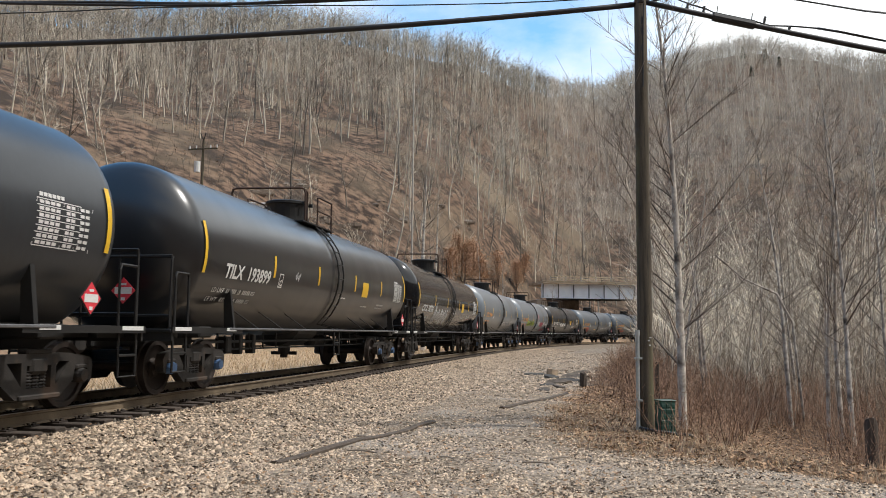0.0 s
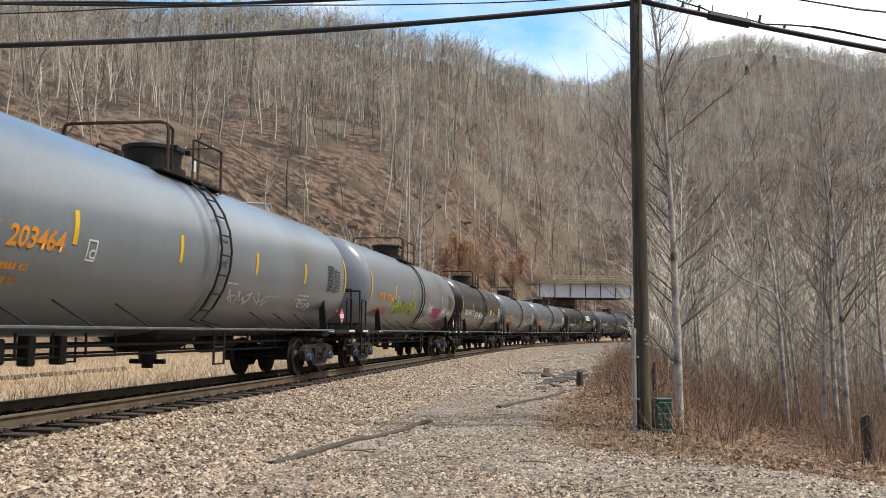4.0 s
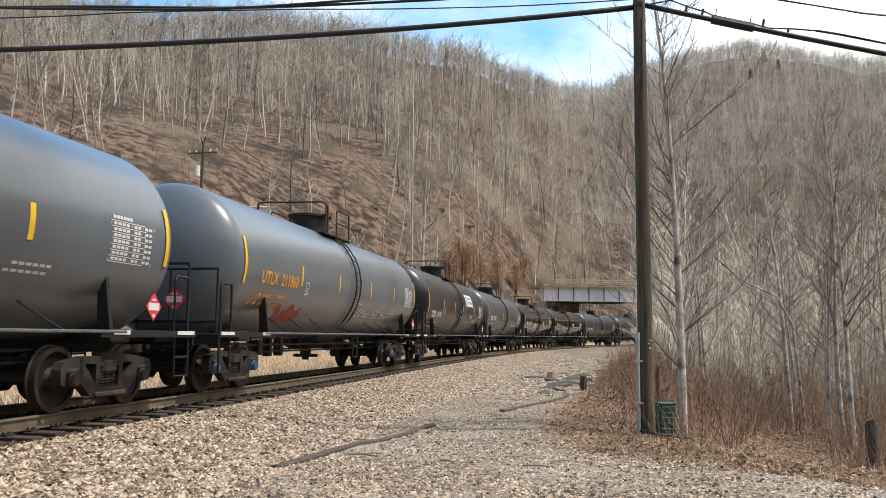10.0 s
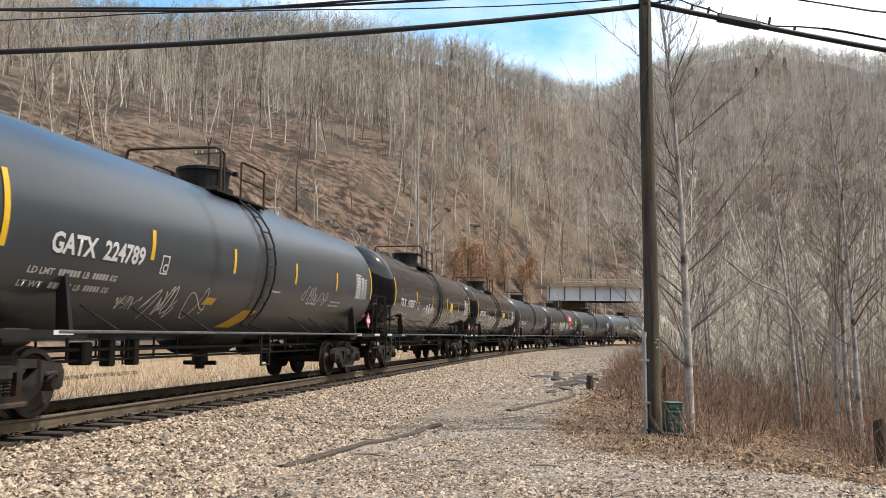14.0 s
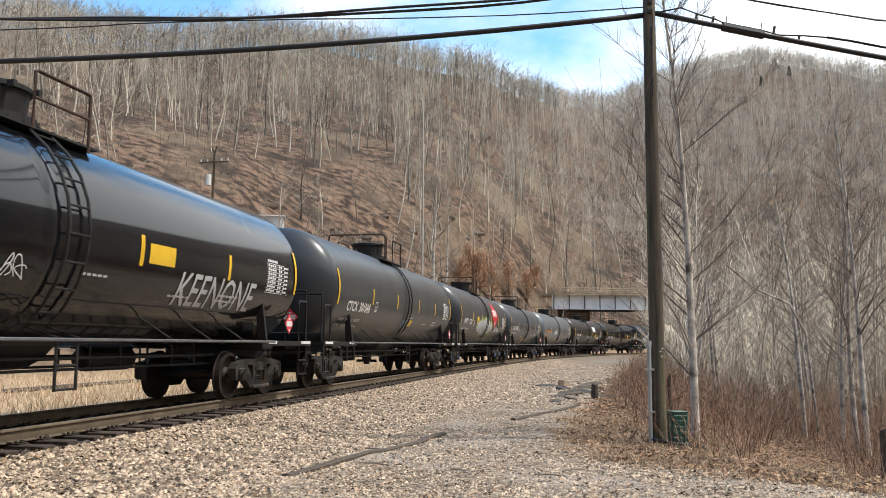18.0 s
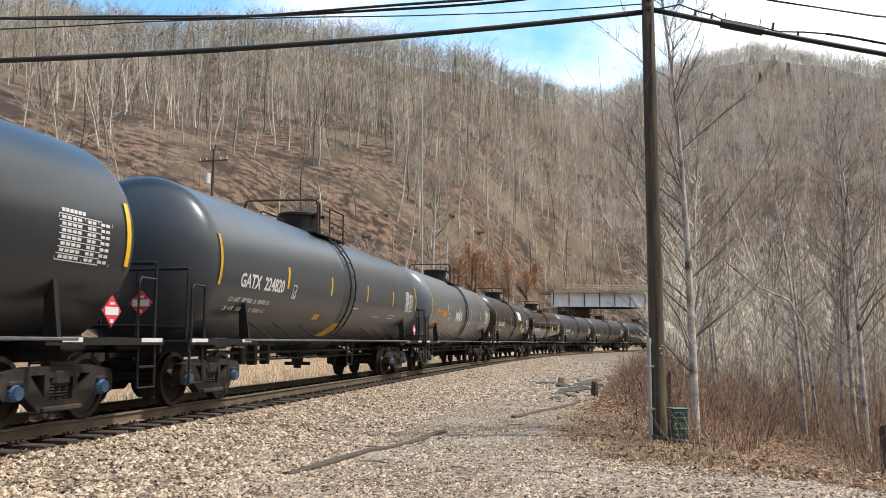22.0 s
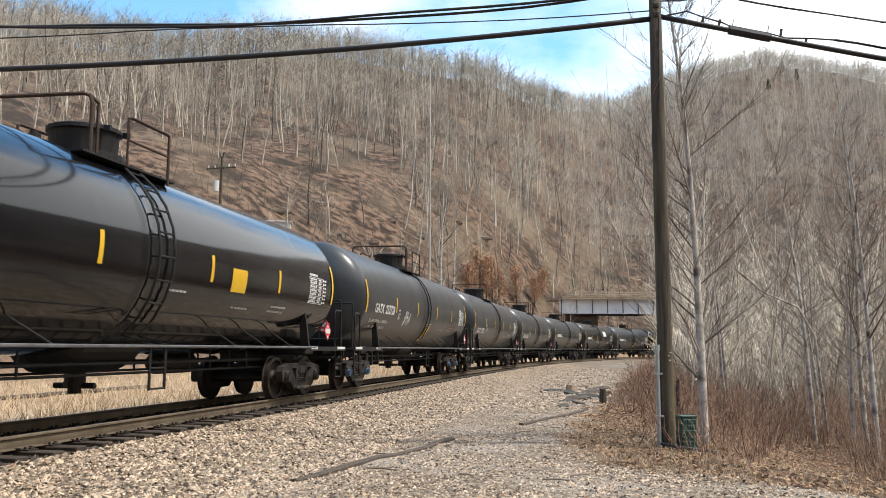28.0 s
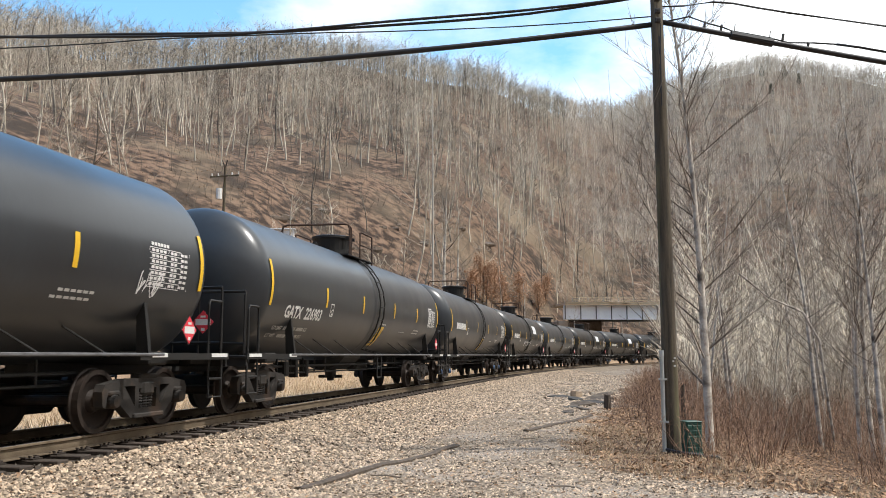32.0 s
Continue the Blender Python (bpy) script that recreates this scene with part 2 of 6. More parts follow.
def track(s, lat=0.0):
    """Place on the track s metres along it, lat metres to the camera's side; and the heading."""
    a = float(np.interp(s, LINE_S, LINE_A))
    return (float(np.interp(s, LINE_S, LINE_X)) + lat * math.sin(a), float(np.interp(s, LINE_S, LINE_Y)) - lat * math.cos(a), a)


def lateral(x, y):
    """Signed distance from the track's middle, positive on the camera's side, and the place along it."""
    x, y = np.atleast_1d(x).astype(float), np.atleast_1d(y).astype(float)
    lx, ly, la = LINE_X[600:1500:4], LINE_Y[600:1500:4], LINE_A[600:1500:4]
    ls = LINE_S[600:1500:4]
    out, at = np.empty(len(x)), np.empty(len(x))
    for c in range(0, len(x), 20000):
        dx, dy = x[c:c + 20000, None] - lx, y[c:c + 20000, None] - ly
        k = np.argmin(dx * dx + dy * dy, axis=1)
        r = np.arange(len(k))
        out[c:c + 20000] = dx[r, k] * np.sin(la[k]) - dy[r, k] * np.cos(la[k])
        at[c:c + 20000] = ls[k]
    return out, at


# ---- mesh helpers ----


def mesh_of(bm, name, material, smooth=False):
    me = bpy.data.meshes.new(name)
    bm.to_mesh(me)
    bm.free()
    me.materials.append(material)
    if smooth:
        me.shade_smooth()
    return me


def part(name, bm, material, parent=None, label="", smooth=False):
    ob = new(name, mesh_of(bm, name, material, smooth) if isinstance(bm, bmesh.types.BMesh) else bm)
    if parent:
        ob.parent = parent
    return tagged(ob, label)


def thing(name, label, category, group="", kind=""):
    return tagged(new(name), label, category, group, kind)


def soup(name, verts, faces, material, smooth=False):
    """A mesh from arrays of corners and of triangles or quads."""
    me = bpy.data.meshes.new(name)
    k = faces.shape[1]
    me.vertices.add(len(verts))
    me.vertices.foreach_set("co", np.ascontiguousarray(verts, np.float32).ravel())
    me.loops.add(faces.size)
    me.loops.foreach_set("vertex_index", np.ascontiguousarray(faces, np.int32).ravel())
    me.polygons.add(len(faces))
    me.polygons.foreach_set("loop_start", np.arange(0, faces.size, k, dtype=np.int32))
    me.update(calc_edges=True)
    me.materials.append(material)
    if smooth:
        me.shade_smooth()
    return me


def box(bm, c, s, rot=None, bevel=0.0):
    m = Matrix.Translation(c) @ (rot or Matrix.Identity(4)) @ Matrix.Diagonal((*s, 1))
    r = bmesh.ops.create_cube(bm, size=1, matrix=m)
    if bevel:
        e = list({e for v in r["verts"] for e in v.link_edges})
        bmesh.ops.bevel(bm, geom=e, offset=bevel, segments=1, affect="EDGES", clamp_overlap=True)
    return bm


def rod(bm, p, q, r, seg=6, r2=None, caps=True):
    p, q = Vector(p), Vector(q)
    d = q - p
    m = Matrix.Translation((p + q) / 2) @ d.to_track_quat("Z", "Y").to_matrix().to_4x4()
    bmesh.ops.create_cone(bm, cap_ends=caps, segments=seg, radius1=r, radius2=r if r2 is None else r2, depth=d.length, matrix=m)
    return bm


def pipe(bm, pts, r, seg=6):
    """A bent tube through the points, mitred at its bends."""
    pts = [Vector(p) for p in pts]
    rings = []
    for i, p in enumerate(pts):
        d = (pts[min(i + 1, len(pts) - 1)] - pts[max(i - 1, 0)]).normalized()
        q = d.to_track_quat("Z", "Y")
        rings.append([bm.verts.new(p + q @ Vector((r * math.cos(a), r * math.sin(a), 0))) for a in [2 * math.pi * k / seg for k in range(seg)]])
    for a, b in zip(rings, rings[1:]):
        # keep the rings in step
        off = min(range(seg), key=lambda o: (a[0].co - b[o].co).length)
        b[:] = b[off:] + b[:off]
        for k in range(seg):
            bm.faces.new((a[k], a[(k + 1) % seg], b[(k + 1) % seg], b[k]))
    bm.faces.new(rings[0][::-1])
    bm.faces.new(rings[-1])
    return bm


def lathe(bm, prof, seg=32, axis="X"):
    """Turn a profile of (along, radius) round an axis."""
    rings = []
    for u, r in prof:
        if r < 1e-4:
            rings.append([bm.verts.new((u, 0, 0) if axis == "X" else ((0, u, 0) if axis == "Y" else (0, 0, u)))])
            continue
        ring = []
        for k in range(seg):
            a = 2 * math.pi * k / seg
            c, s = r * math.cos(a), r * math.sin(a)
            ring.append(bm.verts.new((u, c, s) if axis == "X" else ((s, u, c) if axis == "Y" else (c, s, u))))
        rings.append(ring)
    for a, b in zip(rings, rings[1:]):
        for k in range(seg):
            if len(a) == 1:
                bm.faces.new((a[0], b[k], b[(k + 1) % seg]))
            elif len(b) == 1:
                bm.faces.new((a[k], b[0], a[(k + 1) % seg]))
            else:
                bm.faces.new((a[k], b[k], b[(k + 1) % seg], a[(k + 1) % seg]))
    return bm


def sweep(bm, sec, s_from, s_to, step, close=True):
    """Sweep a cross-section of (lat, z) along the track."""
    rings = []
    n = max(int(round((s_to - s_from) / step)), 1)
    for i in range(n + 1):
        x, y, a = track(s_from + (s_to - s_from) * i / n)
        rings.append([bm.verts.new((x + lt * math.sin(a), y - lt * math.cos(a), z)) for lt, z in sec])
    m = len(sec)
    for a, b in zip(rings, rings[1:]):
        for k in range(m if close else m - 1):
            bm.faces.new((a[k], a[(k + 1) % m], b[(k + 1) % m], b[k]))
    if close:
        bm.faces.new(rings[0][::-1])
        bm.faces.new(rings[-1])
    bmesh.ops.recalc_face_normals(bm, faces=bm.faces[:])
    return bm


def tubes(P, Q, R1, R2, sides=3):
    """Corners and quads of many thin tapered sticks."""
    P, Q = np.asarray(P, float), np.asarray(Q, float)
    d = Q - P
    d /= np.linalg.norm(d, axis=1)[:, None] + 1e-9
    up = np.where(np.abs(d[:, 2:3]) > 0.9, np.array([[1.0, 0, 0]]), np.array([[0, 0, 1.0]]))
    u = np.cross(d, up)
    u /= np.linalg.norm(u, axis=1)[:, None] + 1e-9
    w = np.cross(d, u)
    n = len(P)
    V = np.empty((n, 2 * sides, 3))
    for k in range(sides):
        a = 2 * math.pi * k / sides
        o = u * math.cos(a) + w * math.sin(a)
        V[:, k] = P + o * np.asarray(R1)[:, None]
        V[:, sides + k] = Q + o * np.asarray(R2)[:, None]
    base = (np.arange(n) * 2 * sides)[:, None]
    F = np.concatenate([base + np.array([[k, (k + 1) % sides, sides + (k + 1) % sides, sides + k]]) for k in range(sides)])
    return V.reshape(-1, 3), F


# ---- the land ----
RIDGE_AZ = [-180, -90, -50, -30, -26, -22, -18.6, -16, -13.7, -10.6, -7.5, -4.3, -1.1, 1.6, 4.8, 7.5, 11.3, 12.9, 15.1, 17.3, 20.5, 22.9, 27.6, 40, 90, 180]
RIDGE_EL = [31, 27, 22, 20.8, 21.0, 20.7, 20.5, 20.9, 21.5, 21.2, 21.1, 20.7, 20.4, 19.9, 18.5, 17.8, 17.3, 17.9, 18.8, 19.2, 19.2, 18.6, 17.3, 18, 25, 31]
FOOT_AZ = [-180, -90, -50, -30, -20, -10, 0, 5, 9, 14, 25, 45, 90, 180]
FOOT_R = [90, 40, 34, 38, 48, 66, 92, 118, 150, 165, 160, 130, 90, 90]
TOP_AZ = [-180, -90, -30, -10, 0, 3, 6, 9, 12, 20, 30, 60, 180]
TOP_R = [420, 320, 300, 320, 350, 380, 450, 540, 590, 590, 560, 480, 420]
TREE_H = 15.0


def smooth(a, b, x):
    t = np.clip((x - a) / (b - a), 0, 1)
    return t * t * (3 - 2 * t)


def land(x, y):
    """Height of the ground."""
    x, y = np.atleast_1d(np.asarray(x, float)), np.atleast_1d(np.asarray(y, float))
    r = np.hypot(x, y)
    az = np.degrees(np.arctan2(x, y))
    r0, r1 = np.interp(az, FOOT_AZ, FOOT_R), np.interp(az, TOP_AZ, TOP_R)
    top = r1 * np.tan(np.radians(np.interp(az, RIDGE_AZ, RIDGE_EL))) - TREE_H + 1.6
    t = (r - r0) / (r1 - r0)
    up = np.clip(t, 0, None)
    hill = top * np.where(up < 1, 0.25 * smooth(0, 0.12, up) * up + (1 - 0.25 * smooth(0, 0.12, up)) * up, 1 - 0.25 * np.clip(up - 1, 0, 1.2))
    rough = 1.6 * np.sin(x * 0.071 + 1.3) * np.sin(y * 0.053) + 2.4 * np.sin(x * 0.023 - y * 0.031) + 0.7 * np.sin(x * 0.19 + y * 0.13)
    hill = hill + rough * smooth(0.04, 0.2, t) * smooth(1.6, 0.9, t)
    lat, at = lateral(x, y)
    edge = x - np.interp(y, EDGE_Y, EDGE_X) - 1.2  # past the lot's edge the ground falls to a wooded bottom
    ditch = -1.15 * smooth(0.2, 5.5, edge) * smooth(2.0, 9.0, y)
    near = np.where(lat > 0, ditch, 0.12)
    bumps = 0.025 * np.sin(x * 1.7 + y * 0.6) * np.sin(y * 1.3 - x * 0.4) + 0.012 * np.sin(x * 4.1) * np.sin(y * 3.7)
    return near + bumps + hill


def build_ground():
    azs = np.radians(np.concatenate([np.arange(-180, -36, 4.0), np.arange(-36, 36, 0.36), np.arange(36, 180, 4.0)]))
    rs = np.concatenate([np.arange(0.4, 32, 0.3), 32 * 1.035 ** np.arange(0, 92), [900, 1400, 2500, 4500]])
    A, R = np.meshgrid(azs, rs)
    X, Y = R * np.sin(A), R * np.cos(A)
    Z = land(X.ravel(), Y.ravel())
    verts = np.column_stack([X.ravel(), Y.ravel(), Z])
    n, m = len(rs), len(azs)
    i = np.arange(n - 1)[:, None] * m
    j = np.arange(m)[None]
    F = np.stack([i + j, i + m + j, i + m + (j + 1) % m, i + (j + 1) % m], -1).reshape(-1, 4)[:, ::-1]
    verts = np.vstack([verts, [[0, 0, float(land(0.0, 0.01)[0])]]])
    me = soup("ground", verts, F, None, True)
    return me


def ground_material():
    """Gravel lot, leaf litter, straw field and wooded slope, by where they lie."""
    m = bpy.data.materials.new("ground_soil")
    m.use_nodes = True
    n, l = m.node_tree.nodes, m.node_tree.links
    b = n["Principled BSDF"]
    b.inputs["Roughness"].default_value = 0.95
    b.inputs["Specular IOR Level"].default_value = 0.2
    geo = n.new("ShaderNodeNewGeometry")

    def noise_at(scale, detail=6):
        t = n.new("ShaderNodeTexNoise")
        t.inputs["Scale"].default_value, t.inputs["Detail"].default_value = scale, detail
        l.new(geo.outputs["Position"], t.inputs["Vector"])
        return t.outputs["Fac"]

    def two(f, lo, hi, c1, c2):
        r = n.new("ShaderNodeMapRange")
        r.inputs["From Min"].default_value, r.inputs["From Max"].default_value = lo, hi
        l.new(f, r.inputs["Value"])
        x = n.new("ShaderNodeMix")
        x.data_type = "RGBA"
        for key, c in (("A", c1), ("B", c2)):
            if isinstance(c, tuple):
                x.inputs[key].default_value = (*c, 1)
            else:
                l.new(c, x.inputs[key])
        l.new(r.outputs["Result"], x.inputs["Factor"])
        return x.outputs["Result"]

    at = n.new("ShaderNodeAttribute")
    at.attribute_name = "cover"
    sep = n.new("ShaderNodeSeparateColor")
    l.new(at.outputs["Color"], sep.inputs[0])
    gravel = two(noise_at(11), 0.35, 0.65, (0.085, 0.06, 0.042), (0.36, 0.29, 0.215))
    gravel = two(noise_at(0.55), 0.48, 0.66, gravel, two(noise_at(40), 0.4, 0.6, (0.2, 0.165, 0.13), (0.42, 0.36, 0.3)))
    litter = two(noise_at(3.5), 0.4, 0.6, (0.045, 0.027, 0.017), (0.2, 0.122, 0.072))
    straw = two(noise_at(2.0), 0.3, 0.7, (0.35, 0.235, 0.135), (0.5, 0.36, 0.23))
    slope = two(noise_at(0.8, 9), 0.4, 0.6, (0.042, 0.028, 0.02), (0.21, 0.135, 0.09))
    slope = two(noise_at(0.12, 9), 0.5, 0.62, slope, (0.05, 0.036, 0.026))
    slope = two(noise_at(0.05), 0.5, 0.7, slope, (0.2, 0.15, 0.1))
    c = two(sep.outputs[0], 0.35, 0.65, gravel, litter)
    c = two(sep.outputs[1], 0.35, 0.65, c, straw)
    c = two(sep.outputs[2], 0.35, 0.65, c, slope)
    l.new(c, b.inputs["Base Color"])
    bp = n.new("ShaderNodeBump")
    bp.inputs["Strength"].default_value, bp.inputs["Distance"].default_value = 0.7, 0.06
    l.new(noise_at(14, 8), bp.inputs["Height"])
    l.new(bp.outputs["Normal"], b.inputs["Normal"])
    return m


EDGE_Y = [2.0, 9.3, 10.3, 11.5, 12.4, 14.1, 16.5, 23.2, 31.0, 40.0, 55.0, 120.0]
EDGE_X = [7.5, 4.85, 3.6, 2.85, 2.2, 1.75, 2.3, 3.75, 5.4, 7.6, 11.4, 33.0]


def litter_edge(x, y):
    """Above nought where leaves and dead grass cover the ground beside the gravel lot."""
    return x - np.interp(y, EDGE_Y, EDGE_X) + 0.22 * np.sin(x * 3.1 + y * 1.7) + 0.12 * np.sin(y * 7.3)


ground = tagged(new("ground", build_ground()), "gravel lot, straw field and leaf-strewn hills", "ground", kind="structure")
_gm = ground.data
_gm.materials.clear()
_gm.materials.append(ground_material())
_v = np.empty(len(_gm.vertices) * 3, np.float32)
_gm.vertices.foreach_get("co", _v)
_v = _v.reshape(-1, 3).astype(float)
_lat, _at = lateral(_v[:, 0], _v[:, 1])
_r = np.hypot(_v[:, 0], _v[:, 1])
_az = np.degrees(np.arctan2(_v[:, 0], _v[:, 1]))
_t = (_r - np.interp(_az, FOOT_AZ, FOOT_R)) / 20.0
_cov = np.zeros((len(_v), 4), np.float32)
_cov[:, 0] = 0.5 + 0.6 * np.where(_lat > 0, litter_edge(_v[:, 0], _v[:, 1]), 0 * _lat - 1)
_cov[:, 1] = 0.5 + 0.3 * (-_lat - 4.2)
_cov[:, 2] = 0.5 + _t
_cov[:, 3] = 1
_a = _gm.color_attributes.new("cover", "FLOAT_COLOR", "POINT")
_a.data.foreach_set("color", np.clip(_cov, 0, 1).ravel())

# ---- railway track ----


M_DARKBED = surface("oily_dirt", (0.016, 0.012, 0.009), (0.075, 0.056, 0.04), rough=0.95, scale=3, fine=22, bump=0.8, depth=0.04)
M_PLATE = surface("dark_track_iron", (0.018, 0.013, 0.01), (0.05, 0.035, 0.026), rough=0.85, scale=8, fine=60, bump=0.3)


def build_track():
    top = ZR - 0.175
    bm = bmesh.new()
    sweep(bm, [(-3.6, 0.0), (-1.75, top - 0.022), (-1.5, top - 0.075), (1.33, top - 0.075), (1.5, top - 0.045), (2.35, 0.19), (4.2, -0.05), (4.2, -0.4), (-3.6, -0.4)], -70, 190, 2.0)
    tagged(part("ballast_bed", bm, M_BALLAST), "tan crushed-stone ballast under the track", "ballast", kind="structure")
    bm = bmesh.new()
    sweep(bm, [(-1.5, top - 0.071), (1.34, top - 0.071), (1.34, top - 0.2), (-1.5, top - 0.2)], -70, 190, 2.0)
    tagged(part("track_bed", bm, M_DARKBED), "dark oily dirt between the sleepers", "track bed", kind="structure")
    trk = thing("railway_track", "curved single railway track with rusty steel rails", "railway track", kind="structure")
    for lt in (-0.755, 0.755):
        z = ZR - 0.171
        sec = [(-0.07, z), (0.07, z), (0.07, z + 0.012), (0.012, z + 0.03), (0.012, z + 0.125), (0.036, z + 0.14), (0.036, z + 0.163), (0.028, z + 0.169), (-0.028, z + 0.169), (-0.036, z + 0.163), (-0.036, z + 0.14), (-0.012, z + 0.125), (-0.012, z + 0.03), (-0.07, z + 0.012)]
        bm = bmesh.new()
        sweep(bm, [(lt + a, b) for a, b in sec], -70, 190, 1.0)
        r = part("rail", bm, M_RAIL, trk)
        bm = bmesh.new()
        sweep(bm, [(lt - 0.027, ZR - 0.003), (lt + 0.027, ZR - 0.003), (lt + 0.022, ZR + 0.001), (lt - 0.022, ZR + 0.001)], -70, 190, 1.0)
        part("running_surface", bm, M_RAILTOP, r, "shiny worn rail head")
    bm = bmesh.new()
    box(bm, (0, 0, 0), (0.23, 2.6, 0.18), bevel=0.012)
    tie = mesh_of(bm, "sleeper", M_TIE)
    bm = bmesh.new()
    box(bm, (0, 0, 0), (0.19, 0.36, 0.018))
    for a in (-0.06, 0.06):
        for b in (-0.11, 0.11):
            box(bm, (a, b, 0.02), (0.025, 0.03, 0.035))
    for e in (-1, 1):
        box(bm, (0.12 * e, 0, 0.014), (0.03, 0.21, 0.03), bevel=0.006)
        box(bm, (0.0, 0.15 * e, 0.016), (0.07, 0.04, 0.03), bevel=0.006)
    plate = mesh_of(bm, "tie_plate", M_PLATE)
    rnd = random.Random(4)
    s = -14.0
    while s < 95:
        x, y, a = track(s)
        t = part("sleeper", tie, None, trk)
        t.matrix_basis = pose(x + rnd.uniform(-0.04, 0.04), y, ZR - 0.171 - 0.018 - 0.09, 0, rnd.uniform(-0.6, 0.6), math.degrees(a) + rnd.uniform(-1.2, 1.2))
        if s < 45:
            for lt in (-0.755, 0.755):
                p = part("tie_plate", plate, None, t)
                p.matrix_basis = pose(0, lt, 0.101)
        s += 0.53 + rnd.uniform(-0.03, 0.03)


build_track()

# ---- tank cars ----
LEN, TR, TZ = 18.19, 1.53, 2.51  # over couplers; tank's radius; its middle above the rail
HEAD = 0.6  # depth of the domed ends
CYL = 7.7  # half length of the tank's straight part
TRUCK_X = 6.95
AXLE = 0.889


def tank_profile():
    p = []
    for i in range(13):
        a = math.pi / 2 * i / 12
        p.append((-CYL - HEAD * math.cos(a), TR * math.sin(a) ** 0.86 if i else 0.0))
    p += [(-CYL + 0.06, TR), (-CYL + 0.3, TR), (-4.7, TR), (-0.62, TR), (-0.5, TR), (-0.48, TR + 0.004), (-0.34, TR + 0.004), (-0.32, TR), (-0.2, TR), (0, TR), (4.6, TR)]
    return p + [(-u, r) for u, r in p[::-1] if u < -4.7]


def build_truck(car, x):
    tk = part("truck", None, None, car, "black cast-steel freight bogie")
    tk.matrix_basis = pose(x, 0, 0)
    for sy in (-1, 1):
        y = sy * 1.0
        bm = bmesh.new()
        # side frame: one casting with two slanting windows and open pedestals
        yo, yi = y + sy * 0.075, y - sy * 0.075
        outer = [(-1.16, 0.60), (-1.1, 0.70), (-0.62, 0.77), (0.62, 0.77), (1.1, 0.70), (1.16, 0.60), (1.14, 0.40), (1.06, 0.36), (1.03, 0.55), (0.75, 0.55), (0.72, 0.40), (0.44, 0.20), (-0.44, 0.20), (-0.72, 0.40), (-0.75, 0.55), (-1.03, 0.55), (-1.06, 0.36), (-1.14, 0.40)]
        holes = [[(-0.62, 0.66), (-0.34, 0.66), (-0.34, 0.36)], [(0.62, 0.66), (0.34, 0.36), (0.34, 0.66)], [(-0.24, 0.62), (0.24, 0.62), (0.24, 0.33), (-0.24, 0.33)]]
        loops = []
        for lp in [outer] + holes:
            vs = [bm.verts.new((px, yo, pz)) for px, pz in lp]
            loops += [bm.edges.new((vs[q], vs[(q + 1) % len(vs)])) for q in range(len(vs))]
        bmesh.ops.triangle_fill(bm, use_beauty=True, edges=loops)
        r = bmesh.ops.extrude_face_region(bm, geom=bm.faces[:])
        for v in [g for g in r["geom"] if isinstance(g, bmesh.types.BMVert)]:
            v.co.y = yi
        bmesh.ops.recalc_face_normals(bm, faces=bm.faces[:])
        for sx in (-1, 1):
            box(bm, (sx * AXLE, y, 0.575), (0.26, 0.2, 0.07), bevel=0.02)
        box(bm, (0, y, 0.80), (0.5, 0.17, 0.08), bevel=0.02)
        box(bm, (0, yo + sy * 0.02, 0.22), (0.8, 0.06, 0.07), bevel=0.015)
        f = part("side_frame", bm, M_TRUCK, tk)
        for k in range(3):
            bm = bmesh.new()
            prof = [(0.31, 0.0)]
            for c in range(6):
                prof += [(0.32 + 0.042 * c, 0.045), (0.332 + 0.042 * c, 0.064), (0.345 + 0.042 * c, 0.064)]
            lathe(bm, prof + [(0.57, 0.0)], 7, "Z")
            sp = part("spring", bm, M_TRUCK, tk)
            sp.matrix_basis = pose(-0.14 + 0.14 * k, y, 0)
        for sx in (-1, 1):
            bm = bmesh.new()
            lathe(bm, [(0.06 * sy, 0.0), (0.055 * sy, 0.085), (0.0, 0.105), (-0.12 * sy, 0.105), (-0.12 * sy, 0.0)], 14, "Y")
            c = part("bearing_cap", bm, M_TRUCK, tk, smooth=False)
            c.matrix_basis = pose(sx * AXLE, sy * 1.09, 0.457)
    bm = bmesh.new()
    box(bm, (0, 0, 0.62), (0.34, 2.2, 0.22), bevel=0.04)
    rod(bm, (0, 0, 0.7), (0, 0, 0.88), 0.2, 14)
    part("bolster", bm, M_TRUCK, tk)
    for sx in (-1, 1):
        bm = bmesh.new()
        box(bm, (sx * 0.36, 0, 0.48), (0.1, 1.7, 0.13), bevel=0.02)
        for sy in (-1, 1):
            box(bm, (sx * 0.42, sy * 0.755, 0.47), (0.07, 0.12, 0.34), bevel=0.02)
        part("brake_beam", bm, M_TRUCK, tk)
    for sx in (-1, 1):
        bm = bmesh.new()
        rod(bm, (0, -1.12, 0), (0, 1.12, 0), 0.085, 12)
        for sy in (-1, 1):
            # flange inside, tread, rim, dished plate, hub
            lathe(bm, [(sy * 0.680, 0.0), (sy * 0.680, 0.36), (sy * 0.686, 0.395), (sy * 0.685, 0.482), (sy * 0.705, 0.482), (sy * 0.722, 0.459), (sy * 0.82, 0.455), (sy * 0.82, 0.385), (sy * 0.785, 0.37), (sy * 0.735, 0.17), (sy * 0.80, 0.14), (sy * 0.82, 0.0)], 28, "Y")
        w = part("wheelset", bm, M_WHEEL, tk, smooth=False)
        w.matrix_basis = pose(sx * AXLE, 0, 0.457)
    return tk


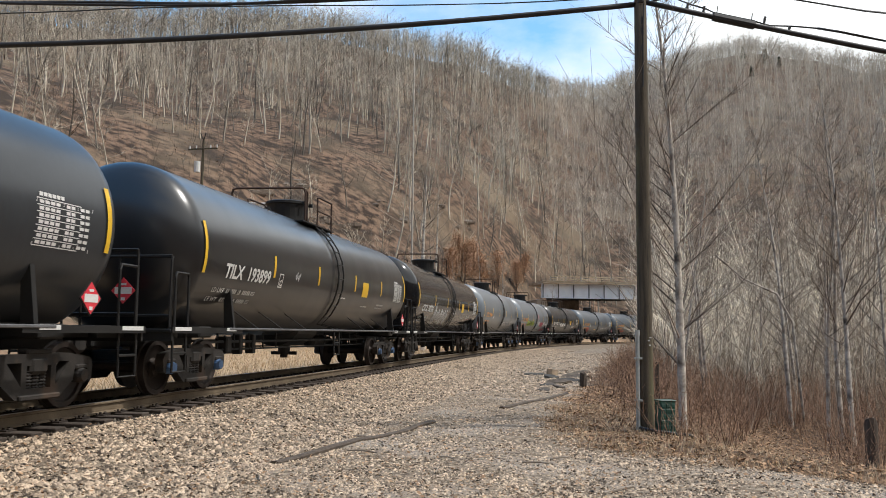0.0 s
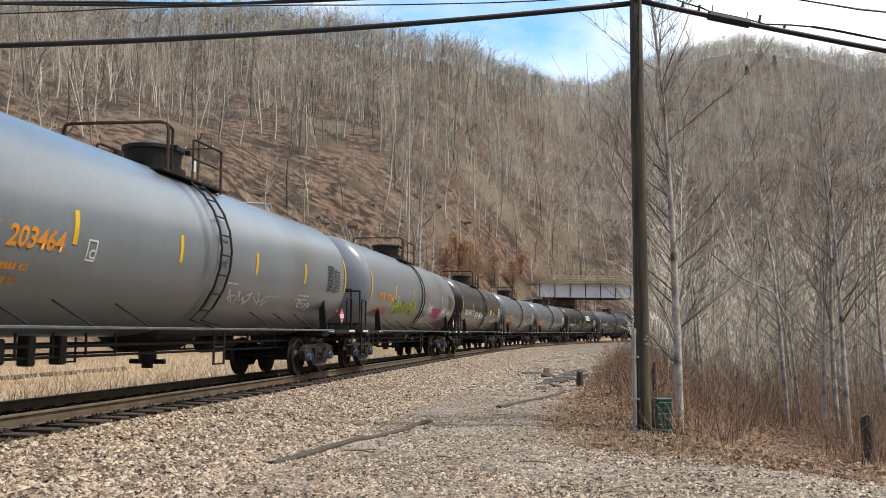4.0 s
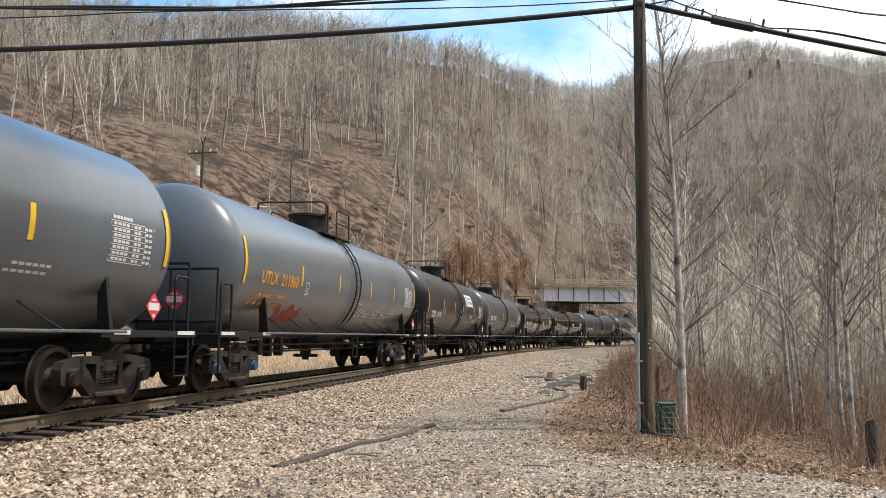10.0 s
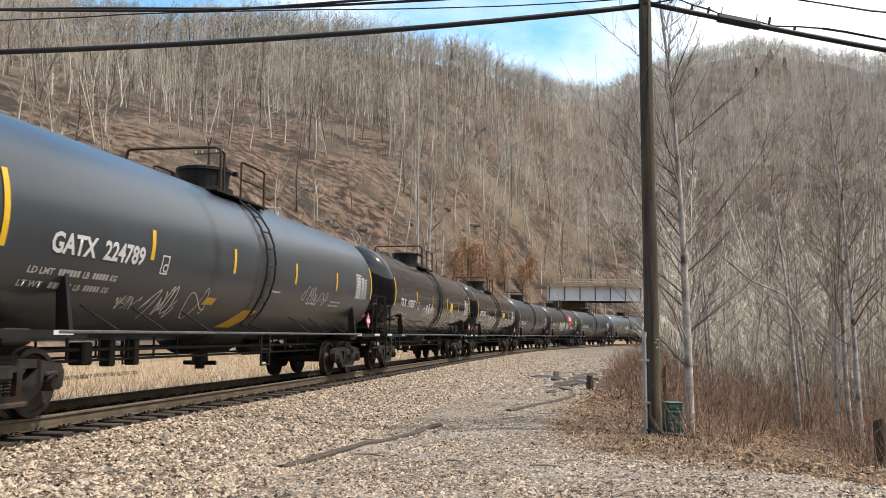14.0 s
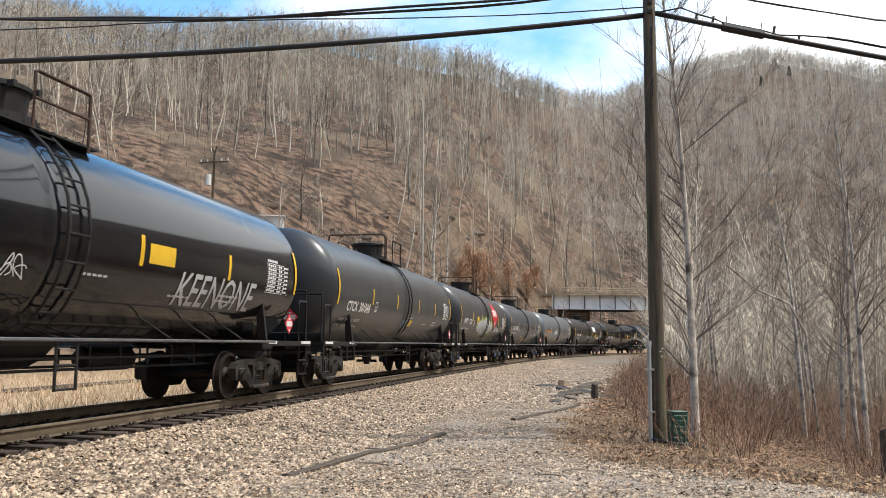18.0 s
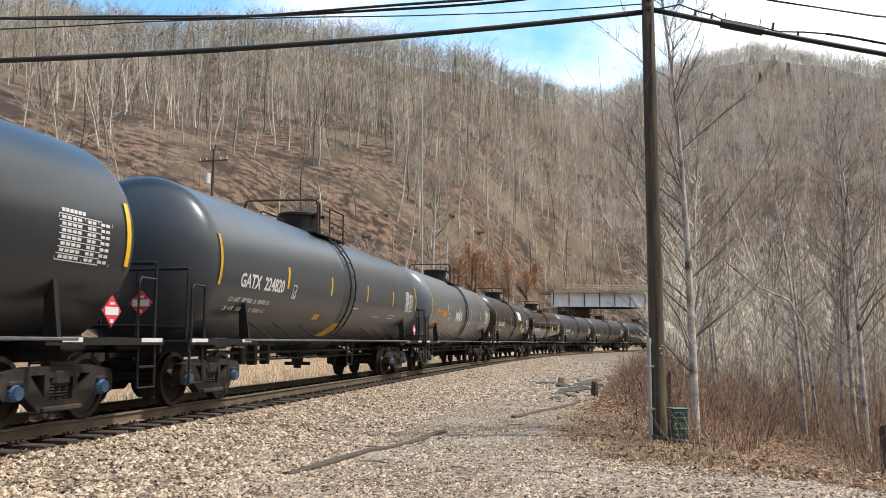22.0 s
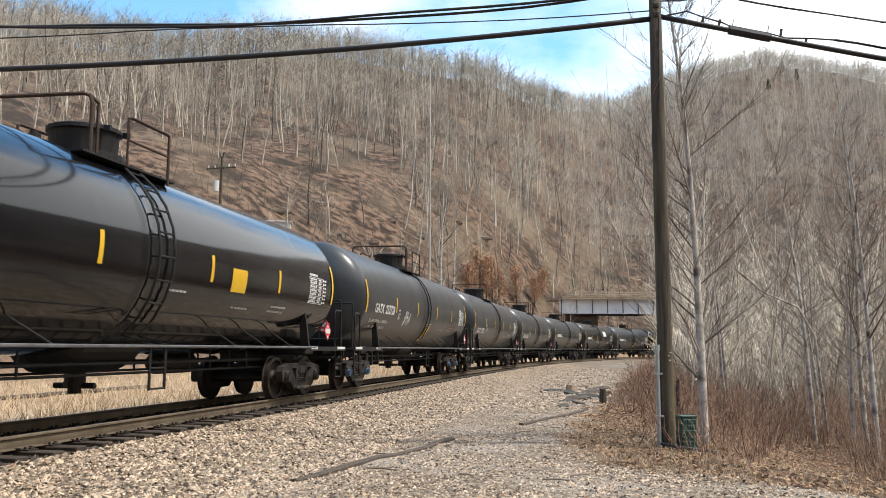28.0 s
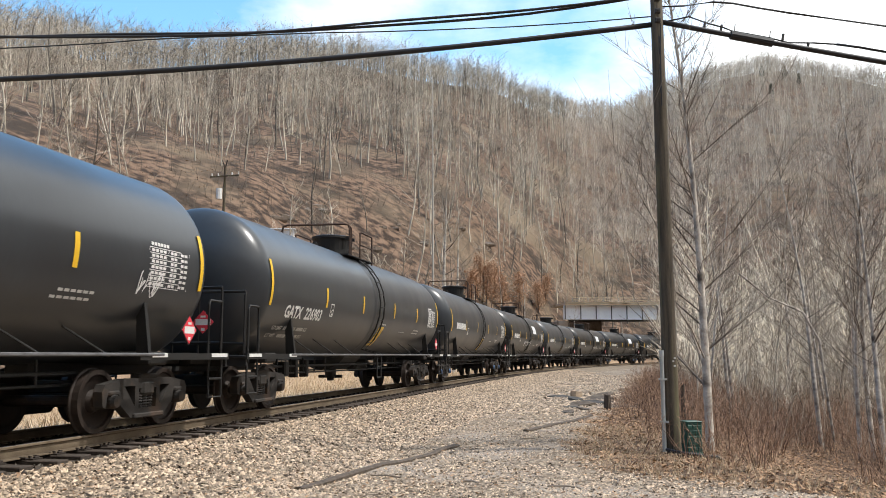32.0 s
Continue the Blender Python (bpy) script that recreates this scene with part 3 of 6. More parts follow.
def build_car():
    car = thing("tank_car", "long black railway tank car rolling on the track", "tank car", "tank cars of the train")
    bm = bmesh.new()
    lathe(bm, tank_profile(), 56, "X")
    bmesh.ops.recalc_face_normals(bm, faces=bm.faces[:])
    t = part("tank", bm, M_DULL, car, smooth=True)
    t.matrix_basis = pose(0, 0, TZ)
    # belly sump and outlet valve
    bm = bmesh.new()
    lathe(bm, [(-1.35, 0.0), (-1.3, 0.45), (-0.75, 0.78), (0.75, 0.78), (1.3, 0.45), (1.35, 0.0)], 20, "X")
    s = part("belly_sump", bm, M_FRAME, car)
    s.matrix_basis = pose(0.2, 0, TZ - 1.02)
    bm = bmesh.new()
    rod(bm, (0.2, 0, 0.5), (0.2, 0, 0.95), 0.16, 12)
    rod(bm, (0.2, 0, 0.40), (0.2, 0, 0.5), 0.1, 12)
    rod(bm, (0.2, -0.35, 0.52), (0.2, 0.35, 0.52), 0.045, 8)
    part("outlet_valve", bm, M_FRAME, car)
    # top: housing, platform, railing
    hx, top = 0.12, TZ + TR
    bm = bmesh.new()
    lathe(bm, [(top - 0.12, 0.0), (top - 0.12, 0.6), (top + 0.06, 0.6), (top + 0.06, 0.5), (top + 0.40, 0.53), (top + 0.41, 0.57), (top + 0.47, 0.57), (top + 0.50, 0.5), (top + 0.52, 0.0)], 24, "Z")
    p = part("protective_housing", bm, M_FRAME, car)
    p.matrix_basis = pose(hx, 0, 0)
    for x in (-0.25, 0.25):
        bm = bmesh.new()
        box(bm, (hx + x, -0.58, top + 0.42), (0.07, 0.1, 0.09))
        part("latch", bm, M_FRAME, car)
    for x, y, r in ((-0.85, 0.15, 0.1), (0.92, -0.1, 0.1)):
        bm = bmesh.new()
        rod(bm, (x, y, top - 0.06), (x, y, top + 0.18), r, 10)
        rod(bm, (x, y, top + 0.18), (x, y, top + 0.23), r * 0.6, 10)
        part("relief_valve", bm, M_FRAME, car)
    for sy in (-1, 1):
        bm = bmesh.new()
        box(bm, (-0.03, sy * 0.8, top - 0.2), (2.5, 0.36, 0.03))
        for k in range(9):
            box(bm, (-1.18 + 0.28 * k, sy * 0.8, top - 0.18), (0.03, 0.36, 0.02))
        for x in (-1.1, 0.0, 1.05):
            rod(bm, (x, sy * 0.8, top - 0.2), (x, sy * 0.7, top - 0.3), 0.03)
        part("platform", bm, M_FRAME, car)
        bm = bmesh.new()
        y, zb, zt = sy * 0.97, top - 0.22, top + 0.56
        pipe(bm, [(-0.19, y, zb), (-0.19, y, zt - 0.02), (-0.13, y, zt), (0.95, y, zt), (0.99, y, zt - 0.03), (0.99, y, zb - 0.06)], 0.026)
        rod(bm, (-0.19, y, zb + 0.42), (0.99, y, zb + 0.42), 0.022)
        part("safety_railing", bm, M_RUSTRAIL, car)
    bm = bmesh.new()
    zt, zb = top + 0.66, top - 0.22
    pipe(bm, [(-1.08, -0.95, zb), (-1.08, -0.95, zt - 0.14), (-1.09, -0.92, zt - 0.03), (-1.11, -0.82, zt), (-1.23, 0.82, zt), (-1.25, 0.92, zt - 0.03), (-1.25, 0.95, zt - 0.14), (-1.25, 0.95, zb)], 0.03)
    rod(bm, (-0.93, -0.95, zb), (-0.93, -0.95, zt - 0.1), 0.026)
    rod(bm, (-0.93, -0.95, zt - 0.1), (-1.09, -0.92, zt - 0.03), 0.026)
    part("end_railing", bm, M_RUSTRAIL, car)
    # ladders round the tank's flank
    for sy in (-1, 1):
        ld = part("ladder", None, None, car)
        for dx in (0.0, 0.42):
            pts = []
            for k in range(9):
                a = radians(54 - k * 13)
                pts.append((-0.2 + dx, sy * (TR + 0.07) * math.cos(a), TZ + (TR + 0.07) * math.sin(a)))
            pts += [(-0.2 + dx, sy * 1.5, 1.15), (-0.2 + dx, sy * 1.5, 0.48)]
            part("stile", pipe(bmesh.new(), pts, 0.022), M_FRAME, ld)
        rungs = [((TR + 0.07) * math.cos(radians(50 - k * 13)), TZ + (TR + 0.07) * math.sin(radians(50 - k * 13))) for k in range(8)]
        for y, z in rungs + [(1.5, 0.8), (1.5, 0.5)]:
            part("rung", rod(bmesh.new(), (-0.2, sy * y, z), (0.22, sy * y, z), 0.016), M_FRAME, ld)
    # side rail with brackets
    for sy in (-1, 1):
        bm = bmesh.new()
        rod(bm, (-6.6, sy * 1.53, 1.12), (6.6, sy * 1.53, 1.12), 0.024)
        part("side_handrail", bm, M_SILL, car, "thin grey side handrail")
        for x in (-5.2, -3.9, -2.4, 2.6, 3.9, 5.2):
            bm = bmesh.new()
            rod(bm, (x, sy * 1.53, 1.12), (x - 0.4, sy * 1.13, 1.49), 0.014)
            part("rail_bracket", bm, M_FRAME, car)
    # underframe: stub sills, end platforms, saddles, couplers
    for sx in (-1, 1):
        bm = bmesh.new()
        box(bm, (sx * 7.1, 0, 0.98), (3.4, 0.42, 0.36), bevel=0.03)
        box(bm, (sx * 6.95, 0, 1.06), (0.5, 2.5, 0.2), bevel=0.03)
        box(bm, (sx * 6.95, 0, 1.25), (0.7, 1.5, 0.28), bevel=0.05)
        part("stub_sill", bm, M_FRAME, car)
        bm = bmesh.new()
        box(bm, (sx * 8.32, 0, 1.08), (0.78, 3.0, 0.06), bevel=0.01)
        box(bm, (sx * 8.66, 0, 1.0), (0.05, 3.0, 0.16))
        for y in (-1.2, -0.6, 0.6, 1.2):
            box(bm, (sx * 8.3, y, 1.02), (0.7, 0.05, 0.1))
        part("end_platform", bm, M_FRAME, car)
        for sy in (-1, 1):
            bm = bmesh.new()
            # corner posts, saddle plate against the tank
            v = [bm.verts.new(p) for p in ((sx * 6.25, sy * 1.50, 1.1), (sx * 6.33, sy * 1.50, 1.1), (sx * 6.33, sy * 1.38, 1.98), (sx * 6.25, sy * 1.38, 1.98), (sx * 6.25, sy * 1.3, 1.1), (sx * 6.33, sy * 1.3, 1.1), (sx * 6.33, sy * 1.27, 1.75), (sx * 6.25, sy * 1.27, 1.75))]
            for f in ((0, 1, 2, 3), (5, 4, 7, 6), (0, 3, 7, 4), (1, 5, 6, 2), (3, 2, 6, 7), (0, 4, 5, 1)):
                bm.faces.new([v[i] for i in f])
            bmesh.ops.recalc_face_normals(bm, faces=bm.faces[:])
            box(bm, (sx * 6.29, sy * 1.36, 1.99), (0.3, 0.08, 0.03))
            part("saddle_plate", bm, M_FRAME, car)
            bm = bmesh.new()
            box(bm, (sx * 7.35, sy * 1.5, 1.09), (2.7, 0.06, 0.1))
            part("side_sill", bm, M_FRAME, car)
            bm = bmesh.new()
            box(bm, (sx * 8.35, sy * 1.535, 1.11), (0.55, 0.012, 0.06))
            part("sill_marker", bm, M_WHITE, car, "white reflective strip")
            bm = bmesh.new()
            box(bm, (sx * 6.5, sy * 1.535, 1.11), (0.4, 0.012, 0.06))
            part("sill_marker", bm, M_WHITE, car, "white reflective strip")
            # corner steps
            bm = bmesh.new()
            y = sy * 1.46
            pipe(bm, [(sx * 8.12, y, 1.05), (sx * 8.12, y, 0.42), (sx * 8.56, y, 0.42), (sx * 8.56, y, 1.05)], 0.022)
            rod(bm, (sx * 8.12, y, 0.72), (sx * 8.56, y, 0.72), 0.02)
            part("step", bm, M_FRAME, car)
            # corner grab irons
            bm = bmesh.new()
            pipe(bm, [(sx * 8.08, y, 1.1), (sx * 8.08, y, 1.95), (sx * 8.11, y, 2.02), (sx * 8.5, y, 2.02), (sx * 8.53, y, 1.95), (sx * 8.53, y, 1.1)], 0.024)
            part("grab_iron", bm, M_FRAME, car)
        bm = bmesh.new()
        for z in (2.28, 1.32):
            rod(bm, (sx * 8.6, -1.42, z), (sx * 8.6, 1.42, z), 0.026)
        for y in (-1.42, 1.42):
            pipe(bm, [(sx * 8.6, y, 1.1), (sx * 8.6, y, 2.22), (sx * 8.58, y, 2.28)], 0.026)
        for y in (-0.5, 0.5):
            rod(bm, (sx * 8.6, y, 1.1), (sx * 8.6, y, 2.28), 0.022)
        part("end_handrail", bm, M_FRAME, car)
        bm = bmesh.new()
        box(bm, (sx * 8.72, 0, 0.86), (0.75, 0.2, 0.2), bevel=0.03)
        box(bm, (sx * 9.05, sx * 0.05, 0.86), (0.24, 0.3, 0.28), bevel=0.05)
        part("coupler", bm, M_TRUCK, car)
        bm = bmesh.new()
        pipe(bm, [(sx * 8.55, 0.35, 0.95), (sx * 8.8, 0.33, 0.7), (sx * 9.08, 0.3, 0.58)], 0.03)
        part("air_hose", bm, M_CABLE, car)
        build_truck(car, sx * TRUCK_X)
    # brake gear under the middle
    bm = bmesh.new()
    for y in (-0.55, 0.55):
        rod(bm, (-5.9, y, 0.86), (5.9, y, 0.86), 0.03)
        rod(bm, (-5.9, y, 0.70), (5.9, y, 0.70), 0.022)
        for x in (-5, -4.2, -3.4, -2.6, -1.8, 1.9, 2.7, 3.5, 4.3, 5.1):
            rod(bm, (x, y, 0.68), (x, y, 1.05), 0.022)
    part("brake_rigging", bm, M_FRAME, car)
    bm = bmesh.new()
    box(bm, (-4.6, -0.5, 0.8), (0.24, 0.28, 0.34), bevel=0.03)
    part("brake_valve", bm, M_FRAME, car)
    for x in (-3.9, -3.2):
        bm = bmesh.new()
        box(bm, (x, -0.5, 0.8), (0.16, 0.2, 0.42), bevel=0.02)
        part("hanger", bm, M_FRAME, car)
    bm = bmesh.new()
    lathe(bm, [(-0.75, 0.0), (-0.72, 0.15), (-0.6, 0.21), (0.6, 0.21), (0.72, 0.15), (0.75, 0.0)], 14, "X")
    rv = part("air_reservoir", bm, M_FRAME, car)
    rv.matrix_basis = pose(3.6, 0.3, 0.82)
    return car


M_SILL = surface("sill_rail_grey", (0.07, 0.07, 0.073), (0.14, 0.14, 0.147), rough=0.6, bump=0)


def on_tank(bm, x0, x1, a0, a1, off=0.006, n=4):
    """A thin curved patch on the tank's camera side from x0 to x1 and from angle a0 to a1 above its middle."""
    rows = []
    for k in range(n + 1):
        a = radians(a0 + (a1 - a0) * k / n)
        rows.append([bm.verts.new((x, -(TR + off) * math.cos(a), TZ + (TR + off) * math.sin(a))) for x in (x0, x1)])
    for p, r in zip(rows, rows[1:]):
        bm.faces.new((p[0], p[1], r[1], r[0]))
    return bm


base_car = build_car()
for x, a0, a1 in ((-7.64, -16.0, 18.0), (-4.42, -11.5, 5.5), (-1.55, -11.5, 5.5), (1.6, -11.5, 5.5), (4.48, -11.5, 5.5), (7.64, -14.0, 20.0)):
    for side in (1, -1):
        _bm = bmesh.new()
        on_tank(_bm, x - 0.05, x + 0.05, a0, a1, 0.018 if abs(x) > 7 else 0.006, 6)
        if side < 0:
            bmesh.ops.rotate(_bm, verts=_bm.verts[:], cent=(0, 0, 0), matrix=Matrix.Rotation(math.pi, 3, "Z"))
        part("reflective_strip", _bm, M_YELLOW, base_car)

CARS = "char satin black grey grey satin smoke smoke dull slate black black char char slate smoke brown black char char char char dull char dull dull dull char grey char".split()
PAINT = {"satin": M_SATIN, "char": M_CHAR, "black": M_BLACK, "grey": M_GREY, "dull": M_DULL, "slate": M_SLATE, "brown": M_BROWN, "smoke": M_SMOKE}
FRONT = [-19.71 + LEN * k + float(np.interp(k, [0, 1, 2, 3, 5, 6, 7, 8, 9, 11, 12, 14, 18, 20, 29], [0, 0.02, -0.2, -0.15, -0.23, -0.1, 0, 0, -0.2, -0.05, 0.1, 0.1, 0.22, 0.1, 0.15])) for k in range(30)]  # place of each car's front end at the start


def car_pose(k, t):
    mid = FRONT[k] + LEN / 2 - SPEED * t
    x1, y1, _ = track(mid - TRUCK_X)
    x2, y2, _ = track(mid + TRUCK_X)
    return pose((x1 + x2) / 2, (y1 + y2) / 2, ZR, 0, 0, math.degrees(math.atan2(y2 - y1, x2 - x1)))


def ribbon(pts, w):
    """A flat stroke through points of the unrolled tank side, as quads."""
    bm = bmesh.new()
    prev = None
    for i, (u, v) in enumerate(pts):
        a, b = pts[max(i - 1, 0)], pts[min(i + 1, len(pts) - 1)]
        dx, dy = b[0] - a[0], b[1] - a[1]
        n = math.hypot(dx, dy) or 1
        pair = [bm.verts.new((u - dy / n * w / 2, v + dx / n * w / 2, 0)), bm.verts.new((u + dy / n * w / 2, v - dx / n * w / 2, 0))]
        if prev:
            bm.faces.new((prev[0], prev[1], pair[1], pair[0]))
        prev = pair
    return bm


def wrap(bm, off=0.007):
    """Bend a flat mesh (along the car, up the flank) round the tank's camera side."""
    for v in bm.verts:
        a = v.co.y / TR
        v.co = Vector((v.co.x, -(TR + off) * math.cos(a), TZ + (TR + off) * math.sin(a)))
    return bm


def slices(bm, step=0.09):
    ys = [v.co.y for v in bm.verts]
    y = min(ys) + step
    while y < max(ys):
        bmesh.ops.bisect_plane(bm, geom=bm.verts[:] + bm.edges[:] + bm.faces[:], plane_co=(0, y, 0), plane_no=(0, 1, 0))
        y += step
    return bm


def plate(x0, x1, y0, y1, skew=0.0):
    bm = bmesh.new()
    n = max(int((y1 - y0) / 0.08), 1)
    rows = [[bm.verts.new((x + skew * k / n, y0 + (y1 - y0) * k / n, 0)) for x in (x0, x1)] for k in range(n + 1)]
    for p, r in zip(rows, rows[1:]):
        bm.faces.new((p[0], p[1], r[1], r[0]))
    return bm


def bars(rows, off=0.007):
    """Rows of short dashes standing for lines of small writing: (x, y, length, height, dashes)."""
    bm = bmesh.new()
    for x, y, ln, h, k in rows:
        w = ln / k
        for i in range(k):
            v = [bm.verts.new((x + w * i + a, y + b, 0)) for a, b in ((0, 0), (w * 0.78, 0), (w * 0.78, h), (0, h))]
            bm.faces.new(v)
    return wrap(bm, off)


def mark_mesh(s, x, y, high, slant=0.0, width=None):
    bm = bmesh.new()
    bm.from_mesh(TEXTS[s])
    k = high / 0.335
    wd = max(v.co.x for v in bm.verts) or 1
    kx = k if width is None else width / wd
    for v in bm.verts:
        v.co = Vector((x + v.co.x * kx + v.co.y * k * slant, y + v.co.y * k, 0))
    return wrap(slices(bm))


def on_head(bm):
    """Lay a flat mesh (across, up) on the tank's front head."""
    for v in bm.verts:
        r = min(math.hypot(v.co.x, v.co.y) / TR, 0.995)
        v.co = Vector((-CYL - HEAD * math.sqrt(max(1 - r ** (2 / 0.86), 0)) - 0.012, -v.co.x, TZ + v.co.y))
    return bm


def frame_mesh(x, y, w, h, t=0.03):
    bm = bmesh.new()
    for a, b, c, d in ((x, y, w, t), (x, y + h - t, w, t), (x, y + t, t, h - 2 * t), (x + w - t, y + t, t, h - 2 * t)):
        v = [bm.verts.new(p) for p in ((a, b, 0), (a + c, b, 0), (a + c, b + d, 0), (a, b + d, 0))]
        bm.faces.new(v)
    return wrap(slices(bm, 0.12))


def scrawl(seed, x0, x1, y0, y1, n=6, w=0.035, loops=1.0):
    """Spray-can strokes inside a patch of the flank."""
    r = random.Random(seed)
    out = bmesh.new()
    for k in range(n):
        cx = x0 + (x1 - x0) * (k + 0.5) / n
        wd = (x1 - x0) / n * r.uniform(0.75, 1.2)
        ph = [r.uniform(0, 6.28) for _ in range(4)]
        fq = (r.uniform(0.8, 1.6) * loops, r.uniform(1.2, 2.4) * loops)
        pts = []
        for i in range(26):
            t = i / 25
            pts.append((cx + wd * 0.55 * math.sin(6.28 * fq[0] * t + ph[0]) * (0.7 + 0.3 * math.sin(9 * t + ph[2])) + wd * (t - 0.5) * 0.4, (y0 + y1) / 2 + (y1 - y0) * 0.5 * math.sin(6.28 * fq[1] * t + ph[1]) * (0.65 + 0.35 * math.sin(5 * t + ph[3]))))
        bm = ribbon(pts, w * r.uniform(0.7, 1.2))
        me = bpy.data.meshes.new("stroke")
        bm.to_mesh(me)
        bm.free()
        out.from_mesh(me)
        bpy.data.meshes.remove(me)
    return wrap(out, 0.008)


def blob(seed, x0, x1, y0, y1, off=0.0075, spikes=9):
    """A filled, spiky patch of spray paint."""
    r = random.Random(seed)
    bm = bmesh.new()
    n = spikes * 3
    top, low = [], []
    for i in range(n + 1):
        u = i / n
        f = math.sin(math.pi * min(max(u, 0.03), 0.97)) ** 0.35
        top.append(y0 + (y1 - y0) * (0.5 + 0.5 * f * r.uniform(0.62, 1.0)))
        low.append(y0 + (y1 - y0) * (0.5 - 0.5 * f * r.uniform(0.62, 1.0)))
    m = 6
    grid = [[bm.verts.new((x0 + (x1 - x0) * i / n, low[i] + (top[i] - low[i]) * j / m, 0)) for j in range(m + 1)] for i in range(n + 1)]
    for i in range(n):
        for j in range(m):
            bm.faces.new((grid[i][j], grid[i + 1][j], grid[i + 1][j + 1], grid[i][j + 1]))
    return wrap(bm, off)


def paint(name, c, rough=0.5):
    return surface(name, [v * 0.75 for v in c], c, rough=rough, scale=3, fine=30, bump=0, spread=0.6)


M_SPRAY = {"white": paint("spray_white", (0.85, 0.85, 0.85)), "lime": paint("spray_lime", (0.35, 0.45, 0.03)), "black": paint("spray_black", (0.01, 0.01, 0.01)), "pink": paint("spray_pink", (0.42, 0.2, 0.22)), "rose": paint("spray_rose", (0.38, 0.03, 0.08)), "blue": paint("spray_blue", (0.05, 0.22, 0.35)), "ice": paint("spray_pale_blue", (0.3, 0.48, 0.58)), "red": paint("spray_red", (0.5, 0.07, 0.03)), "silver": paint("spray_silver", (0.55, 0.56, 0.57)), "rust": paint("spray_rust", (0.25, 0.12, 0.06)), "lilac": paint("spray_lilac", (0.35, 0.3, 0.45))}
M_GREYTXT = paint("faded_white_lettering", (0.62, 0.62, 0.6))
M_SIGN = surface("white_sign_panel", (0.68, 0.7, 0.72), (0.8, 0.82, 0.84), rough=0.4, scale=3, fine=20, bump=0)
M_TEAL = paint("sign_teal", (0.08, 0.3, 0.36))
M_BLUEGREY = paint("sign_blue_grey", (0.2, 0.27, 0.38))

TABLE = [(6.18, 0.2, 0.5, 0.05, 6)] + [(x, 0.11 - 0.083 * k, w, 0.042, n) for k in range(7) for x, w, n in ((6.18, 0.42, 4), (6.7, 0.2, 2), (6.99, 0.22, 2))]
TABLE += [(x, -0.42, 0.012, 0.59, 1) for x in (6.13, 6.65, 6.94, 7.25)] + [(6.13, 0.165 - 0.083 * k, 1.13, 0.012, 1) for k in range(8)]


def shared(name, bm, material):
    return mesh_of(bm, name, material)


MARK_MID = {1: -0.32, 2: -0.45, 5: -0.35, 6: -0.24, 7: -0.24, 8: -0.5, 9: -0.27, 11: -0.18, 12: -0.42, 14: -0.27, 15: -0.24, 17: -0.39, 18: -0.25, 19: -0.5, 20: -0.5}  # height of the marks on the flank


def dress(k, car):
    """Lettering, labels and spray paint of one car's camera side."""
    kind = CARS[k]
    ink = M_ORANGE if kind in ("grey", "smoke") else M_WHITE
    s = MARKS.get(k)
    mid = MARK_MID.get(k, -0.3)
    if s:
        x0, wd = (-7.0, 1.95) if k == 11 else (-6.78, 2.15)
        part("lettering", mark_mesh(s, x0, mid - 0.13, 0.26, 0.12 if k in (1, 3, 4) else 0.02, wd), ink, car, "painted reporting mark")
        part("head_lettering", on_head(slices_head(s.split()[1])), ink, car)
        for word, x, y, w in (("LD LMT", -7.05, -0.43, 0.5), ("LT WT", -7.12, -0.62, 0.46), ("LB", -5.95, -0.43, 0.14), ("KG", -5.32, -0.43, 0.16), ("LB", -6.02, -0.62, 0.14), ("KG", -5.39, -0.62, 0.16)):
            part("load_word", mark_mesh(word, x, mid + y, 0.09, 0.0, w), M_ORANGE if ink is M_ORANGE else M_GREYTXT, car)
        tagged(part("load_figure", bars([(-6.46, mid - 0.43, 0.46, 0.09, 6), (-5.73, mid - 0.43, 0.37, 0.09, 5), (-6.53, mid - 0.62, 0.46, 0.09, 5), (-5.8, mid - 0.62, 0.37, 0.09, 5)]), M_ORANGE if ink is M_ORANGE else M_GREYTXT, car), kind="stuff")
    else:
        part("lettering", bars([(-6.6, -0.3, 2.0, 0.26, 9)]), M_WHITE, car)
    for name, me in (("stencil_table", ME_TABLE if kind != "grey" else ME_TABLE_DARK), ("class_label", ME_FRAME), ("capacity_lettering", ME_CAP), ("class_letter", ME_CLASS)):
        tagged(part(name, me, None, car), kind="stuff" if name in ("stencil_table", "capacity_lettering") else "")
    for sx, me in ((1, ME_PLAC),):
        p = part("placard_holder", ME_HOLD, None, car)
        p.matrix_basis = pose(sx * 7.25, -1.56, 1.5)
        q = part("placard", me, None, p, "red and white hazard placard")
        q.matrix_basis = pose(0, -0.012, 0)
    p = part("placard", ME_PLAC, None, car, "red and white hazard placard")
    p.matrix_basis = pose(-8.66, -0.62, 1.72, 0, 0, -90)


def slices_head(s):
    bm = bmesh.new()
    bm.from_mesh(TEXTS[s])
    for v in bm.verts:
        v.co = Vector((-0.1 + v.co.x * 0.55 - 0.65, v.co.y * 0.55 + 0.42, 0))
    return slices(bm, 0.05)


